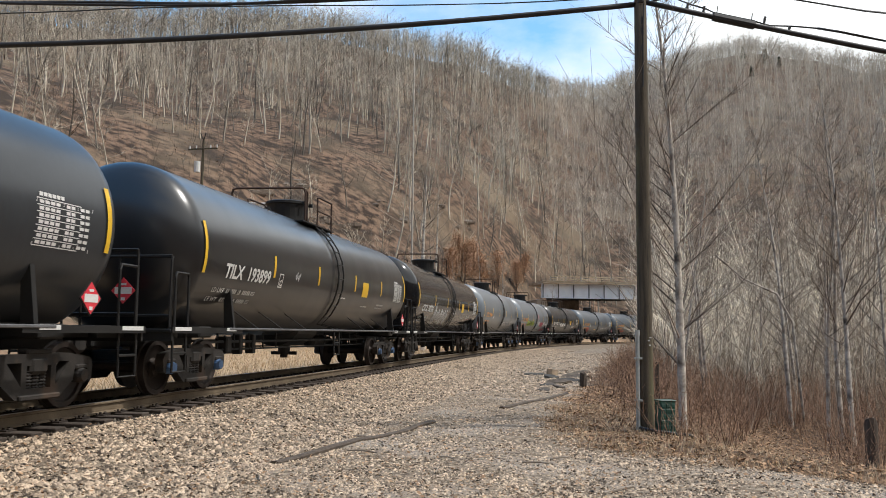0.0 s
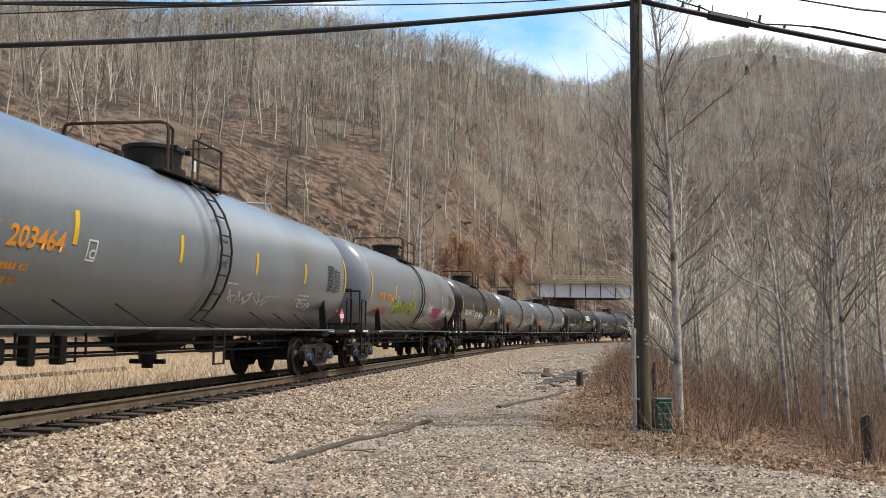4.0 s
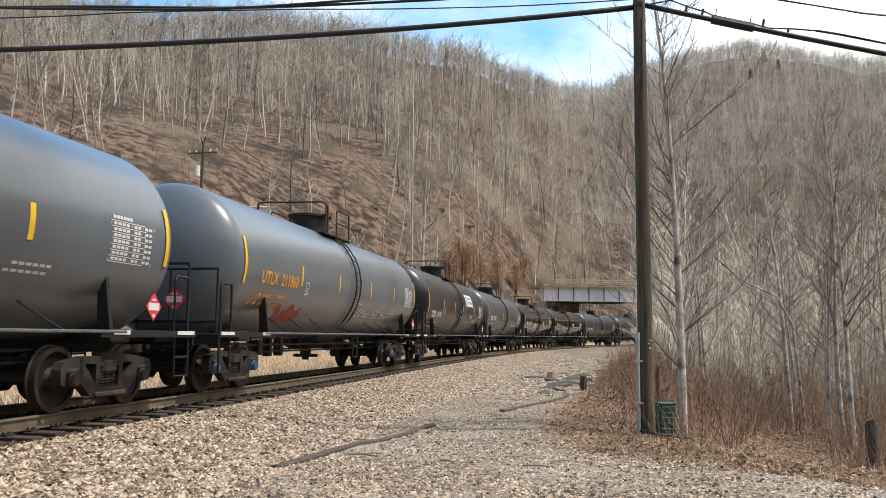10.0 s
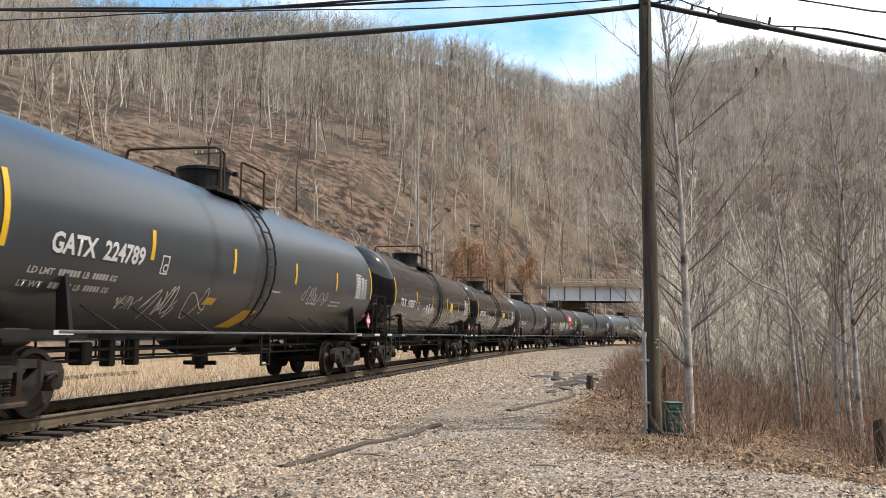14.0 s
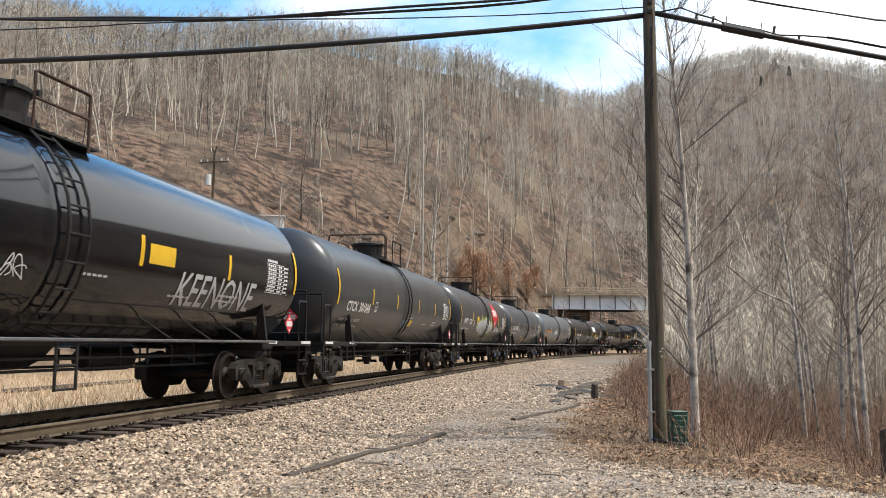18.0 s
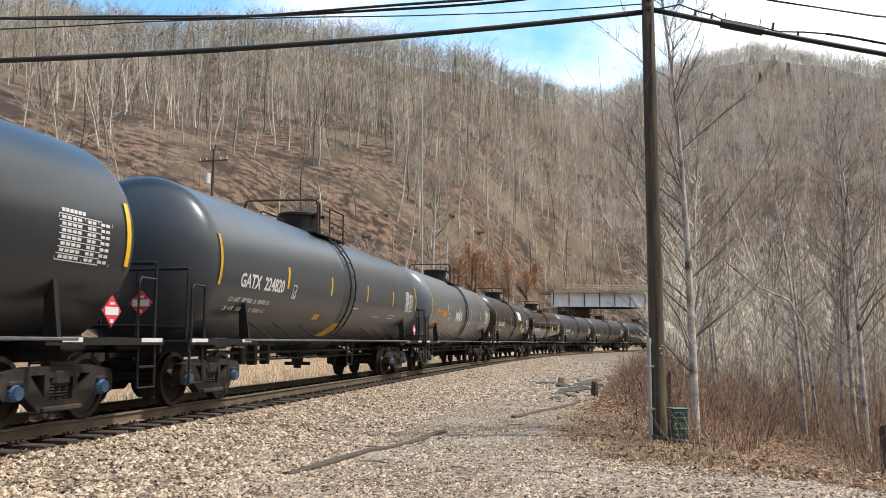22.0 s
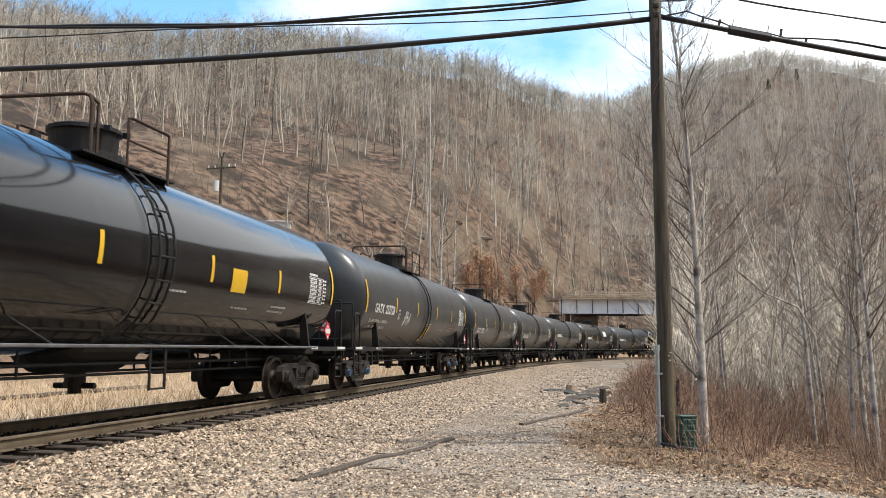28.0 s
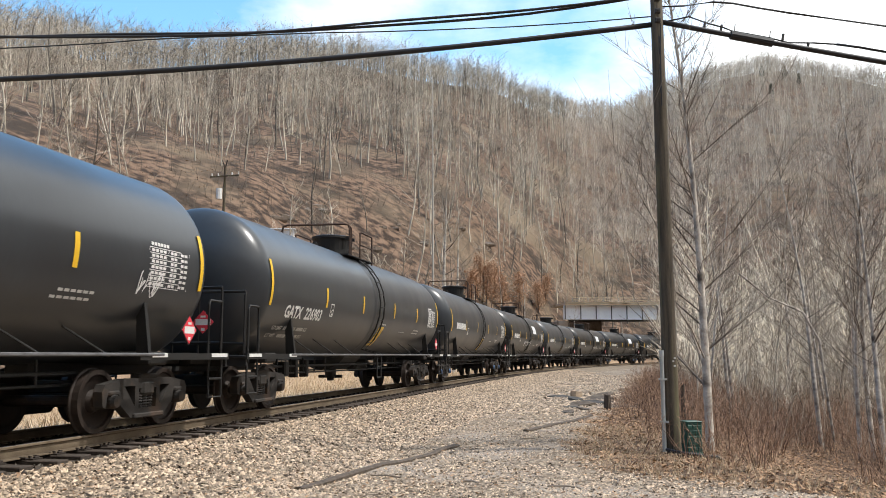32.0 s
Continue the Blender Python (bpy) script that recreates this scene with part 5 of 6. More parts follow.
pipe(_bm, [(10.12, 25.0, 2.84), (9.2, 25.2, 3.3), (8.3, 25.0, 4.0)], 0.03, 6)
pipe(_bm, [(10.12, 25.0, 2.84), (10.6, 25.1, 2.0), (10.9, 25.2, -0.9)], 0.035, 6)
tagged(part("snag", _bm, M_BIRCH), "pale broken snag leaning through the brush", "snag")

NEAR_PROTOS = [sticks(grow(rnd, h, 0.3, 20, 8, 0.1, rise=0.75, start=0.12, r0=h * rnd.uniform(0.0028, 0.0056), limb=0.27, crook=0.09)) for h in (6, 7, 8, 9, 9.5, 10.5, 11, 12, 13)]
pl = []
while len(pl) < 330:
    a, r = radians(rng.uniform(14.0, 33)), math.sqrt(rng.uniform(23 ** 2, 125 ** 2))
    x, y = r * math.sin(a), r * math.cos(a)
    lt, _ = lateral(x, y)
    if lt[0] > 6.5 and litter_edge(x, y) > 1.5:
        pl.append((x, y, float(land(x, y)[0]), rng.uniform(0.45, 0.9)))
woods("bottom_woods", "thicket of slender leafless young trees below the track", pl, NEAR_PROTOS, rng, M_SAPLING, 0.012, 5, M_SAPLING)


VALE_PROTOS = [sticks(grow(rnd, h, 0.34, 16, 4, 0.1, rise=0.6, start=0.15, r0=h * 0.006, limb=0.3, crook=0.09, joints=2)) for h in (9, 10, 11.5, 13, 14, 15)]
pl = []
while len(pl) < 800:
    a, r = radians(rng.uniform(13.2, 33)), math.sqrt(rng.uniform(48 ** 2, 190 ** 2))
    x, y = r * math.sin(a), r * math.cos(a)
    if lateral(x, y)[0][0] > 9:
        pl.append((x, y, float(land(x, y)[0]), rng.uniform(0.6, 1.15)))
woods("vale_woods", "crowded pale leafless young trees in the bottom", pl, VALE_PROTOS, rng, M_SAPLING, 0.022, 3, M_SAPLING)

M_THICKET = surface("thicket_stem", (0.06, 0.045, 0.034), (0.5, 0.41, 0.31), rough=0.95, scale=0.7, fine=6, bump=0, island=1.2, spread=1.1)


def scatter_stems(count, spot, hmin, hmax, rng, per=4, thick=1.0, lean=0.3):
    """Curved brush stems with side shoots."""
    P, Q, A, B = [], [], [], []
    SP, SQ, SR = [], [], []
    while count > 0:
        x, y = spot()
        if x is None:
            continue
        count -= 1
        z = float(LAND_AT(x, y)) - 0.03
        h = rng.uniform(hmin, hmax)
        low = math.degrees(math.atan2(x, y))
        if low < 12.6:  # kept low beside the track
            h = min(h, max(0.25, 1.6 - 0.036 * math.hypot(x, y) - z + 0.9 * max(low - 11.2, 0.0)))
        if math.hypot(x, y) < 19.0:
            h *= 0.7
        d = np.array([rng.normal(0, lean), rng.normal(0, lean), 1.0])
        p = np.array([x, y, z])
        r = (0.004 + 0.004 * h * rng.random()) * thick
        for k in range(3):
            d = d / np.linalg.norm(d)
            q = p + d * h / 3
            P.append(p), Q.append(q), A.append(r * (1 - k / 3.6)), B.append(r * (1 - (k + 1) / 3.6))
            if k:
                for _ in range(per // 2):
                    v = d + rng.normal(0, 0.55, 3)
                    v /= np.linalg.norm(v)
                    SP.append(p + (q - p) * rng.random()), SQ.append(SP[-1] + v * h * rng.uniform(0.12, 0.35)), SR.append(r * 0.5)
            p = q
            d = d + np.array([rng.normal(0, 0.16), rng.normal(0, 0.16), -0.05])
    V, F = tubes(np.array(P), np.array(Q), np.array(A), np.array(B), 3)
    V2, F2 = blades(np.array(SP), np.array(SQ), np.array(SR), 0.003)
    tri = np.concatenate([F[:, [0, 1, 2]], F[:, [0, 2, 3]]])
    return np.vstack([V, V2]), np.vstack([tri, F2 + len(V)])


# a coarse table of heights for quick look-up beside the lot
_gx, _gy = np.arange(-12, 40, 0.5), np.arange(2, 110, 0.5)
_GZ = land(*[a.ravel() for a in np.meshgrid(_gx, _gy)]).reshape(len(_gy), len(_gx))


def LAND_AT(x, y):
    i, j = (y - 2) / 0.5, (x + 12) / 0.5
    i, j = min(max(i, 0), len(_gy) - 1.01), min(max(j, 0), len(_gx) - 1.01)
    a, b = int(i), int(j)
    u, v = i - a, j - b
    return (_GZ[a, b] * (1 - u) + _GZ[a + 1, b] * u) * (1 - v) + (_GZ[a, b + 1] * (1 - u) + _GZ[a + 1, b + 1] * u) * v


def brush_spot():
    a, r = radians(rng.uniform(8, 33)), math.sqrt(rng.uniform(12.5 ** 2, 42 ** 2))
    x, y = r * math.sin(a), r * math.cos(a)
    e = litter_edge(x, y)
    draw = abs((x - 5.6) - 0.42 * (y - 13.5))  # an open draw runs into the thicket
    if e < (0.85 if x > 5.2 else 1.25) or (lateral(x, y)[0][0] < 5.0) or (draw < 0.8 and y < 24) or (math.hypot(x - 3.7, y - 14.0) < 0.5):
        return None, None
    return x, y


V, F = scatter_stems(6800, brush_spot, 0.4, 1.5, rng, 6, 1.2, 0.42)
tagged(new("brush", soup("brush", V, F, M_BRUSH)), "tangled reddish-brown leafless brush", "brush", kind="stuff")


def thicket_spot():
    a, r = radians(rng.uniform(13.8, 33)), math.sqrt(rng.uniform(22 ** 2, 66 ** 2))
    x, y = r * math.sin(a), r * math.cos(a)
    if litter_edge(x, y) < 2.0 or lateral(x, y)[0][0] < 6.0 or (abs((x - 5.6) - 0.42 * (y - 13.5)) < 1.0 and y < 24):
        return None, None
    return x, y


V, F = scatter_stems(2300, thicket_spot, 0.8, 3.6, rng, 8, 1.1, 0.25)
tagged(new("thicket", soup("thicket", V, F, M_THICKET)), "dense grey-brown thicket of thin bare stems", "thicket", kind="stuff")


def bank_spot():
    s, lt = rng.uniform(8, 80), rng.uniform(4.6, 15)
    x, y, _ = track(s, lt)
    return (x, y) if litter_edge(x, y) > 0.6 else (None, None)


V, F = scatter_stems(2600, bank_spot, 0.3, 1.5, rng, 6, 1.2)
tagged(new("brush", soup("brush", V, F, M_BRUSH)), "low brown brush on the track's bank", "brush", kind="stuff")


def flecks(n, spot, size, rng, up=0.35):
    """Small curled leaves or blades lying about."""
    C = np.array([spot() for _ in range(n)])
    a = rng.uniform(0, 6.28, n)
    s = rng.uniform(0.5, 1.2, n) * size
    d = np.stack([np.cos(a), np.sin(a), rng.uniform(-up, up, n)], 1) * s[:, None]
    e = np.stack([-np.sin(a), np.cos(a), rng.uniform(-up, up, n)], 1) * s[:, None] * rng.uniform(0.3, 0.7, n)[:, None]
    V = np.stack([C - d, C + e * 0.8, C + d, C - e], 1).reshape(-1, 3)
    return V, np.arange(4 * n).reshape(-1, 4)


def leaf_spot():
    while True:
        x, y = rng.uniform(1.2, 12), rng.uniform(8.5, 26)
        e = litter_edge(x, y)
        if e > -0.25 + rng.random() * 0.4 and e < 9 * rng.random() + 1:
            return x, y, float(LAND_AT(x, y)) + rng.uniform(0.005, 0.05)


V, F = flecks(22000, leaf_spot, 0.042, rng, 0.5)
tagged(new("leaf_litter", soup("leaf_litter", V, F, M_LEAF)), "dry brown leaves and dead grass", "leaf litter", kind="stuff")


def blown_spot():
    while True:
        r = 7.2 + 20 * rng.random() ** 1.5
        a = radians(rng.uniform(-34, 28))
        x, y = r * math.sin(a), r * math.cos(a)
        lt = (x + 5.481) * 0.982 - (y - 14.828) * 0.1886
        if lt > 1.5 and litter_edge(x, y) < 0.2:
            return x, y, max(float(np.interp(lt, [1.2, 1.55, 2.3, 4.2, 6.0], [ZR - 0.20, ZR - 0.197, 0.2, -0.05, -0.3])), float(LAND_AT(x, y))) + 0.03


V, F = flecks(4200, blown_spot, 0.03, rng, 0.5)
tagged(new("blown_leaves", soup("blown_leaves", V, F, M_LEAF)), "curled dead leaves blown over the gravel", "leaf litter", kind="stuff")


def slope_litter_spot():
    while True:
        a, r = radians(rng.uniform(-26, 10)), rng.uniform(60, 190)
        f = float(np.interp(math.degrees(a), FOOT_AZ, FOOT_R))
        if r > f + 1:
            x, y = r * math.sin(a), r * math.cos(a)
            return x, y, float(land(x, y)[0]) + 0.05


V, F = flecks(9000, slope_litter_spot, 0.14, rng, 0.2)
tagged(new("slope_litter", soup("slope_litter", V, F, M_LEAF)), "drifts of dead leaves on the slope", "leaf litter", kind="stuff")


def tufts(n, spot, hmin, hmax, rng, wide=0.006):
    C = np.array([spot() for _ in range(n)])
    a = rng.uniform(0, 6.28, n)
    h = rng.uniform(hmin, hmax, n)
    tip = C + np.stack([rng.normal(0, 0.45, n) * h, rng.normal(0, 0.45, n) * h, h], 1)
    w = np.stack([np.cos(a), np.sin(a), 0 * a], 1) * wide
    V = np.stack([C - w, C + w, tip], 1).reshape(-1, 3)
    return V, np.arange(3 * n).reshape(-1, 3)


def grass_spot():
    while True:
        x, y = rng.uniform(1.4, 9), rng.uniform(8.5, 19)
        e = litter_edge(x, y)
        if -0.1 < e < 2.2 + rng.random() * 3:
            return x, y, float(LAND_AT(x, y)) - 0.01


V, F = tufts(9000, grass_spot, 0.04, 0.16, rng, 0.005)
tagged(new("dead_grass", soup("dead_grass", V, F, M_DRYGRASS)), "flattened straw-coloured dead grass", "grass", kind="stuff")


def field_spot():
    s, lt = -9 + 75 * rng.random() ** 1.6, -3.4 - 20 * rng.random() ** 1.4
    x, y, _ = track(s, lt)
    return x, y, 0.1


V, F = tufts(34000, field_spot, 0.08, 0.42, rng, 0.013)
tagged(new("straw_field", soup("straw_field", V, F, M_DRYGRASS)), "pale dry straw grass behind the track", "grass", kind="stuff")

# ---- stones ----


def stones(n, spot, smin, smax, rng, mat, name, label):
    C = np.array([spot() for _ in range(n)])
    base = np.array([[1, 0, 0], [-1, 0, 0], [0, 1, 0], [0, -1, 0], [0.25, 0.15, 0.9]], float)
    s = smin + (smax - smin) * rng.random(n) ** 2
    sc = np.stack([rng.uniform(0.7, 1.3, n), rng.uniform(0.6, 1.1, n), rng.uniform(0.45, 0.85, n)], 1) * s[:, None]
    V = base[None] * sc[:, None] + rng.normal(0, 0.2, (n, 5, 3)) * s[:, None, None]
    a = rng.uniform(0, 6.28, n)
    t = rng.normal(0, 0.5, n)
    ca, sa, ct, st = np.cos(a), np.sin(a), np.cos(t), np.sin(t)
    x, y, z = V[..., 0], V[..., 1], V[..., 2]
    y, z = y * ct[:, None] - z * st[:, None], y * st[:, None] + z * ct[:, None]
    x, y = x * ca[:, None] - y * sa[:, None], x * sa[:, None] + y * ca[:, None]
    V = np.stack([x, y, z], -1) + C[:, None]
    V[:, :4, 2] -= 0.15 * s[:, None]
    F = np.array([[0, 2, 4], [2, 1, 4], [1, 3, 4], [3, 0, 4]])
    F = (np.arange(n)[:, None, None] * 5 + F[None]).reshape(-1, 3)
    return tagged(new(name, soup(name, V.reshape(-1, 3), F, mat)), label, "gravel", kind="stuff")


BED_L = [1.2, 1.34, 1.5, 2.35, 4.2, 6.0]
BED_Z = [ZR - 0.25, ZR - 0.25, ZR - 0.22, 0.19, -0.05, -0.3]


def shoulder_spot():
    u = rng.random()
    s = -7 + 75 * u ** 1.8
    lt = 1.36 + 3.14 * rng.random()
    x, y, _ = track(s, lt)
    return x, y, max(float(np.interp(lt, BED_L, BED_Z)), float(LAND_AT(x, y))) + 0.004


def lot_spot():
    while True:
        r = 7.2 + 22 * rng.random() ** 1.7
        a = radians(rng.uniform(-34, 32))
        x, y = r * math.sin(a), r * math.cos(a)
        lt = (x + 5.481) * 0.982 - (y - 14.828) * 0.1886
        if lt > 3.2 and litter_edge(x, y) < 0.25 * rng.random():
            return x, y, float(LAND_AT(x, y)) + 0.002


stones(74000, shoulder_spot, 0.012, 0.044, rng, M_STONE, "ballast_stones", "loose tan and grey crushed stones")
stones(62000, lot_spot, 0.009, 0.031, rng, M_STONE, "gravel", "mixed tan gravel on the lot")


def bench_spot():
    while True:
        x, y, _ = track(rng.uniform(9, 58), rng.uniform(3.8, 13))
        if math.hypot(x, y) > 23 and litter_edge(x, y) < 0.4 * rng.random():
            return x, y, float(LAND_AT(x, y)) + 0.004


stones(20000, bench_spot, 0.02, 0.06, rng, M_STONE, "bench_stones", "loose tan stones on the shoulder beyond the lot")


def between_spot():
    s, lt = -7 + 60 * rng.random() ** 1.6, rng.uniform(-3.2, 1.3)
    x, y, _ = track(s, lt)
    return x, y, (ZR - 0.245 if lt > -1.5 else float(np.interp(-lt, [1.75, 3.6], [ZR - 0.197, 0.0]))) + 0.004


M_DARKSTONE = surface("oily_stone", (0.05, 0.042, 0.035), (0.22, 0.19, 0.15), rough=0.9, scale=4, fine=50, bump=0.2, island=1.0, spread=1.0)
stones(9000, between_spot, 0.02, 0.05, rng, M_DARKSTONE, "track_stones", "dark dusty stones between the rails")


def evergreen(az_, el_, h, seed):
    rs = np.random.default_rng(seed)
    for r in np.arange(150, 590, 3.0):
        x, y = r * math.sin(radians(az_)), r * math.cos(radians(az_))
        z = float(land(x, y)[0])
        if z + h > 1.6 + r * math.tan(radians(el_)):
            break
    t = thing("evergreen", "dark green pine on the far hillside", "tree")
    t.location = (x, y, z)
    bm = bmesh.new()
    rod(bm, (0, 0, -0.3), (0, 0, h), 0.2, 6, 0.03)
    part("trunk", bm, M_BARK, t)
    n = 420
    u = rs.random(n) ** 0.8
    a = rs.uniform(0, 6.28, n)
    w = (1 - u) * h * 0.24 * rs.uniform(0.3, 1.0, n) + 0.2
    pts = iter(np.stack([w * np.cos(a), w * np.sin(a), h * (0.12 + 0.88 * u)], 1))
    V, F = flecks(n, lambda: next(pts), 0.55, rs, 0.5)
    part("needles", soup("needles", V, F, M_PINE), None, t)


M_PINE = surface("pine_needles", (0.025, 0.04, 0.025), (0.06, 0.08, 0.045), rough=0.9, bump=0, island=0.6, spread=0.8)
for a_, e_, h_, s_ in ((20.4, 18.2, 8, 2), (21.8, 17.9, 8, 4), (22.6, 17.4, 7, 5), (20.9, 17.0, 7, 7)):
    evergreen(a_, e_, h_, 700 + s_)

# ---- utility pole and cables ----
POLE = (3.56, 14.42)


def build_pole():
    p = thing("utility_pole", "weathered dark wooden utility pole in dead grass", "utility pole")
    p.location = (*POLE, 0)
    bm = bmesh.new()
    prof = [(-0.6, 0.135), (0, 0.132), (3, 0.122), (6, 0.112), (9.0, 0.1), (9.02, 0.0)]
    lathe(bm, prof, 18, "Z")
    part("shaft", bm, M_POLE, p, smooth=True)
    bm = bmesh.new()
    rod(bm, (-0.16, -0.1, -0.1), (-0.155, -0.105, 1.62), 0.034, 10)
    rod(bm, (-0.155, -0.105, 1.58), (-0.155, -0.105, 1.68), 0.041, 10)
    part("conduit", bm, M_GALV, p, "grey conduit pipe strapped to the pole")
    for z in (0.5, 1.2):
        bm = bmesh.new()
        box(bm, (-0.145, -0.09, z), (0.12, 0.11, 0.03))
        part("strap", bm, M_GALV, p)
    for z, dx in ((1.55, 0.06), (1.5, 0.03), (1.42, 0.05)):
        bm = bmesh.new()
        box(bm, (dx, -0.125, z), (0.03, 0.02, 0.02))
        part("tag", bm, M_WHITE, p)
    for z in (7.45, 7.62, 7.85):
        bm = bmesh.new()
        rod(bm, (-0.02, -0.2, z), (-0.02, 0.16, z), 0.014, 8)
        box(bm, (-0.02, -0.14, z), (0.1, 0.07, 0.09), bevel=0.01)
        part("cable_clamp", bm, M_DARK, p)
    bm = bmesh.new()
    for z in (6.2, 6.6, 6.9, 7.1):
        box(bm, (0.0, -0.115, z), (0.035, 0.02, 0.12))
    pipe(bm, [(0.0, -0.118, 5.9), (0.01, -0.118, 6.8), (0.03, -0.125, 7.4)], 0.012)
    part("ground_wire", bm, M_CABLE, p)
    return p


build_pole()


def cable(name, label, pts, r, seg=8):
    cu = bmesh.new()
    pipe(cu, pts, r, seg)
    return tagged(part(name, cu, M_CABLE, smooth=True), label, "cable", "overhead cables")


YC = POLE[1]
cable("overhead_cable", "thick black bundled overhead cable", [(x, YC, 6.45 + 0.0036 * (x + 13) ** 2) for x in np.linspace(-29.6, 3.5, 40)], 0.05)
for dz, dy in ((0.035, 0.0), (-0.03, 0.05)):
    cable("overhead_cable", "black twisted overhead cable", [(x, YC + dy + 0.03 * math.sin(x * 1.3), 7.33 + dz * math.cos(x * 0.55) + 0.0068 * max(x + 6.2, 0) ** 2 + 0.0035 * min(x + 6.2, 0) ** 2) for x in np.linspace(-29.6, 3.5, 46)], 0.026)
cable("overhead_wire", "thin black overhead wire", [(x, YC + 0.1, float(np.interp(x, [-29, -16, -8.2, -6.7, -5.4, -2.5, -1.1, 0.9, 2.2, 3.5], [8.4, 7.1, 7.15, 7.21, 7.3, 7.38, 7.39, 7.45, 7.52, 7.62]))) for x in np.linspace(-29, 3.5, 40)], 0.011, 6)


def right_z(x):
    return 7.46 - 0.215 * (x - 3.7) + 0.0036 * (x - 3.7) ** 2


cable("overhead_cable", "thick black bundled overhead cable", [(x, YC, right_z(x)) for x in np.linspace(3.5, 30, 30)], 0.048)
cable("overhead_wire", "thin black wire lashed above the cable", [(3.7, YC, 7.48), (4.0, YC, 7.54), (4.12, YC, 7.57), (4.43, YC, 7.45), (4.73, YC, 7.36), (4.95, YC, 7.26), (5.6, YC, 7.14), (5.86, YC, 7.07), (6.3, YC, 7.06), (6.7, YC, 7.03)], 0.014, 6)
cable("overhead_cable", "black cable above the splice", [(6.7, YC, 7.03), (7.1, YC, 6.97), (7.55, YC, 6.88), (9, YC, 6.6), (14, YC, 5.9)], 0.022)
cable("overhead_wire", "thin black overhead wire", [(3.6, YC + 0.1, 7.8), (4.05, YC + 0.1, 7.81), (4.6, YC + 0.1, 7.88), (4.95, YC + 0.1, 7.85), (5.44, YC + 0.1, 7.75), (5.94, YC + 0.1, 7.66), (7.6, YC + 0.1, 7.4), (14, YC + 0.1, 6.8)], 0.017, 6)


def build_splice():
    t = thing("splice_case", "black cable splice case with hangers", "splice case")
    t.location = (4.85, YC, right_z(4.85))
    d = (5.58 - 4.85, right_z(5.58) - right_z(4.85))
    bm = bmesh.new()
    pipe(bm, [(0, 0, 0.0), (0.05, 0, -0.01), (0.06, 0, -0.012), (d[0] - 0.06, 0, d[1] + 0.012), (d[0] - 0.05, 0, d[1] + 0.01), (d[0], 0, d[1])], 0.075, 10)
    part("case", bm, M_CABLE, t)
    bm = bmesh.new()
    box(bm, (d[0] / 2, 0, d[1] / 2 + 0.07), (d[0] * 1.02, 0.05, 0.03), Matrix.Rotation(-math.atan2(d[1], d[0]), 4, "Y"))
    part("hanger_bar", bm, M_CABLE, t)
    for u in (0.08, 0.92):
        bm = bmesh.new()
        rod(bm, (d[0] * u, 0, d[1] * u), (d[0] * u + 0.03, 0, d[1] * u + 0.21), 0.008, 5)
        part("bracket", bm, M_DARK, t)
    for u, h in ((-0.62, 0.12), (-0.22, 0.12), (1.25, 0.16), (1.85, 0.07)):
        bm = bmesh.new()
        z = right_z(4.85 + d[0] * u) - right_z(4.85)
        box(bm, (d[0] * u, 0, z + 0.04 + h / 2), (0.035, 0.035, h), Matrix.Rotation(0.2, 4, "Y"))
        part("spacer", bm, M_DARK, t)


build_splice()


def build_pedestal():
    t = thing("telecom_pedestal", "green ribbed plastic telecom pedestal beside the pole", "pedestal")
    t.matrix_basis = pose(3.80, 14.12, -0.06, 0, 0, 12)
    bm = bmesh.new()
    box(bm, (0, 0, 0.27), (0.27, 0.22, 0.6), bevel=0.015)
    part("body", bm, M_GREEN, t)
    bm = bmesh.new()
    box(bm, (0, 0, 0.578), (0.285, 0.235, 0.025), bevel=0.008)
    part("cap", bm, M_GREEN, t)
    for r in range(6):
        for c in range(3):
            bm = bmesh.new()
            box(bm, (-0.085 + c * 0.085, -0.113, 0.06 + r * 0.088), (0.068, 0.012, 0.06), bevel=0.005)
            part("rib_panel", bm, M_GREEN, t)
    for r in range(6):
        bm = bmesh.new()
        box(bm, (0.138, 0, 0.06 + r * 0.088), (0.012, 0.17, 0.06), bevel=0.005)
        part("rib_panel", bm, M_GREEN, t)


build_pedestal()
_bm = bmesh.new()
pipe(_bm, [(3.4, 14.2, 0.06), (3.6, 14.0, 0.03), (3.75, 13.92, 0.02), (3.95, 13.9, -0.01), (4.15, 13.95, -0.03), (4.3, 14.1, -0.1)], 0.028)
tagged(part("hose", _bm, M_CABLE, smooth=True), "black flexible duct lying at the pole's foot", "duct")


def stump(x, y, h, r, seed):
    rs = random.Random(seed)
    bm = bmesh.new()
    lathe(bm, [(-0.3, r * 1.1), (0, r * 1.05), (h * 0.5, r), (h * 0.96, r * 0.96), (h, r * 0.85), (h, 0.0)], 12, "Z")
    for v in bm.verts:
        v.co.x += rs.uniform(-1, 1) * r * 0.12
        v.co.y += rs.uniform(-1, 1) * r * 0.12
        v.co.z += rs.uniform(-1, 1) * 0.03
    t = tagged(part("post_stump", bm, M_WOODOLD), "old grey weathered wooden post stub", "post")
    t.location = (x, y, float(LAND_AT(x, y)))
    return t


stump(6.9, 13.5, 1.15, 0.1, 1)
stump(4.4, 25.4, 0.45, 0.1, 2)
stump(5.35, 20.5, 1.0, 0.05, 3)

# ---- broken slabs, half-buried rail and clumps on the lot ----


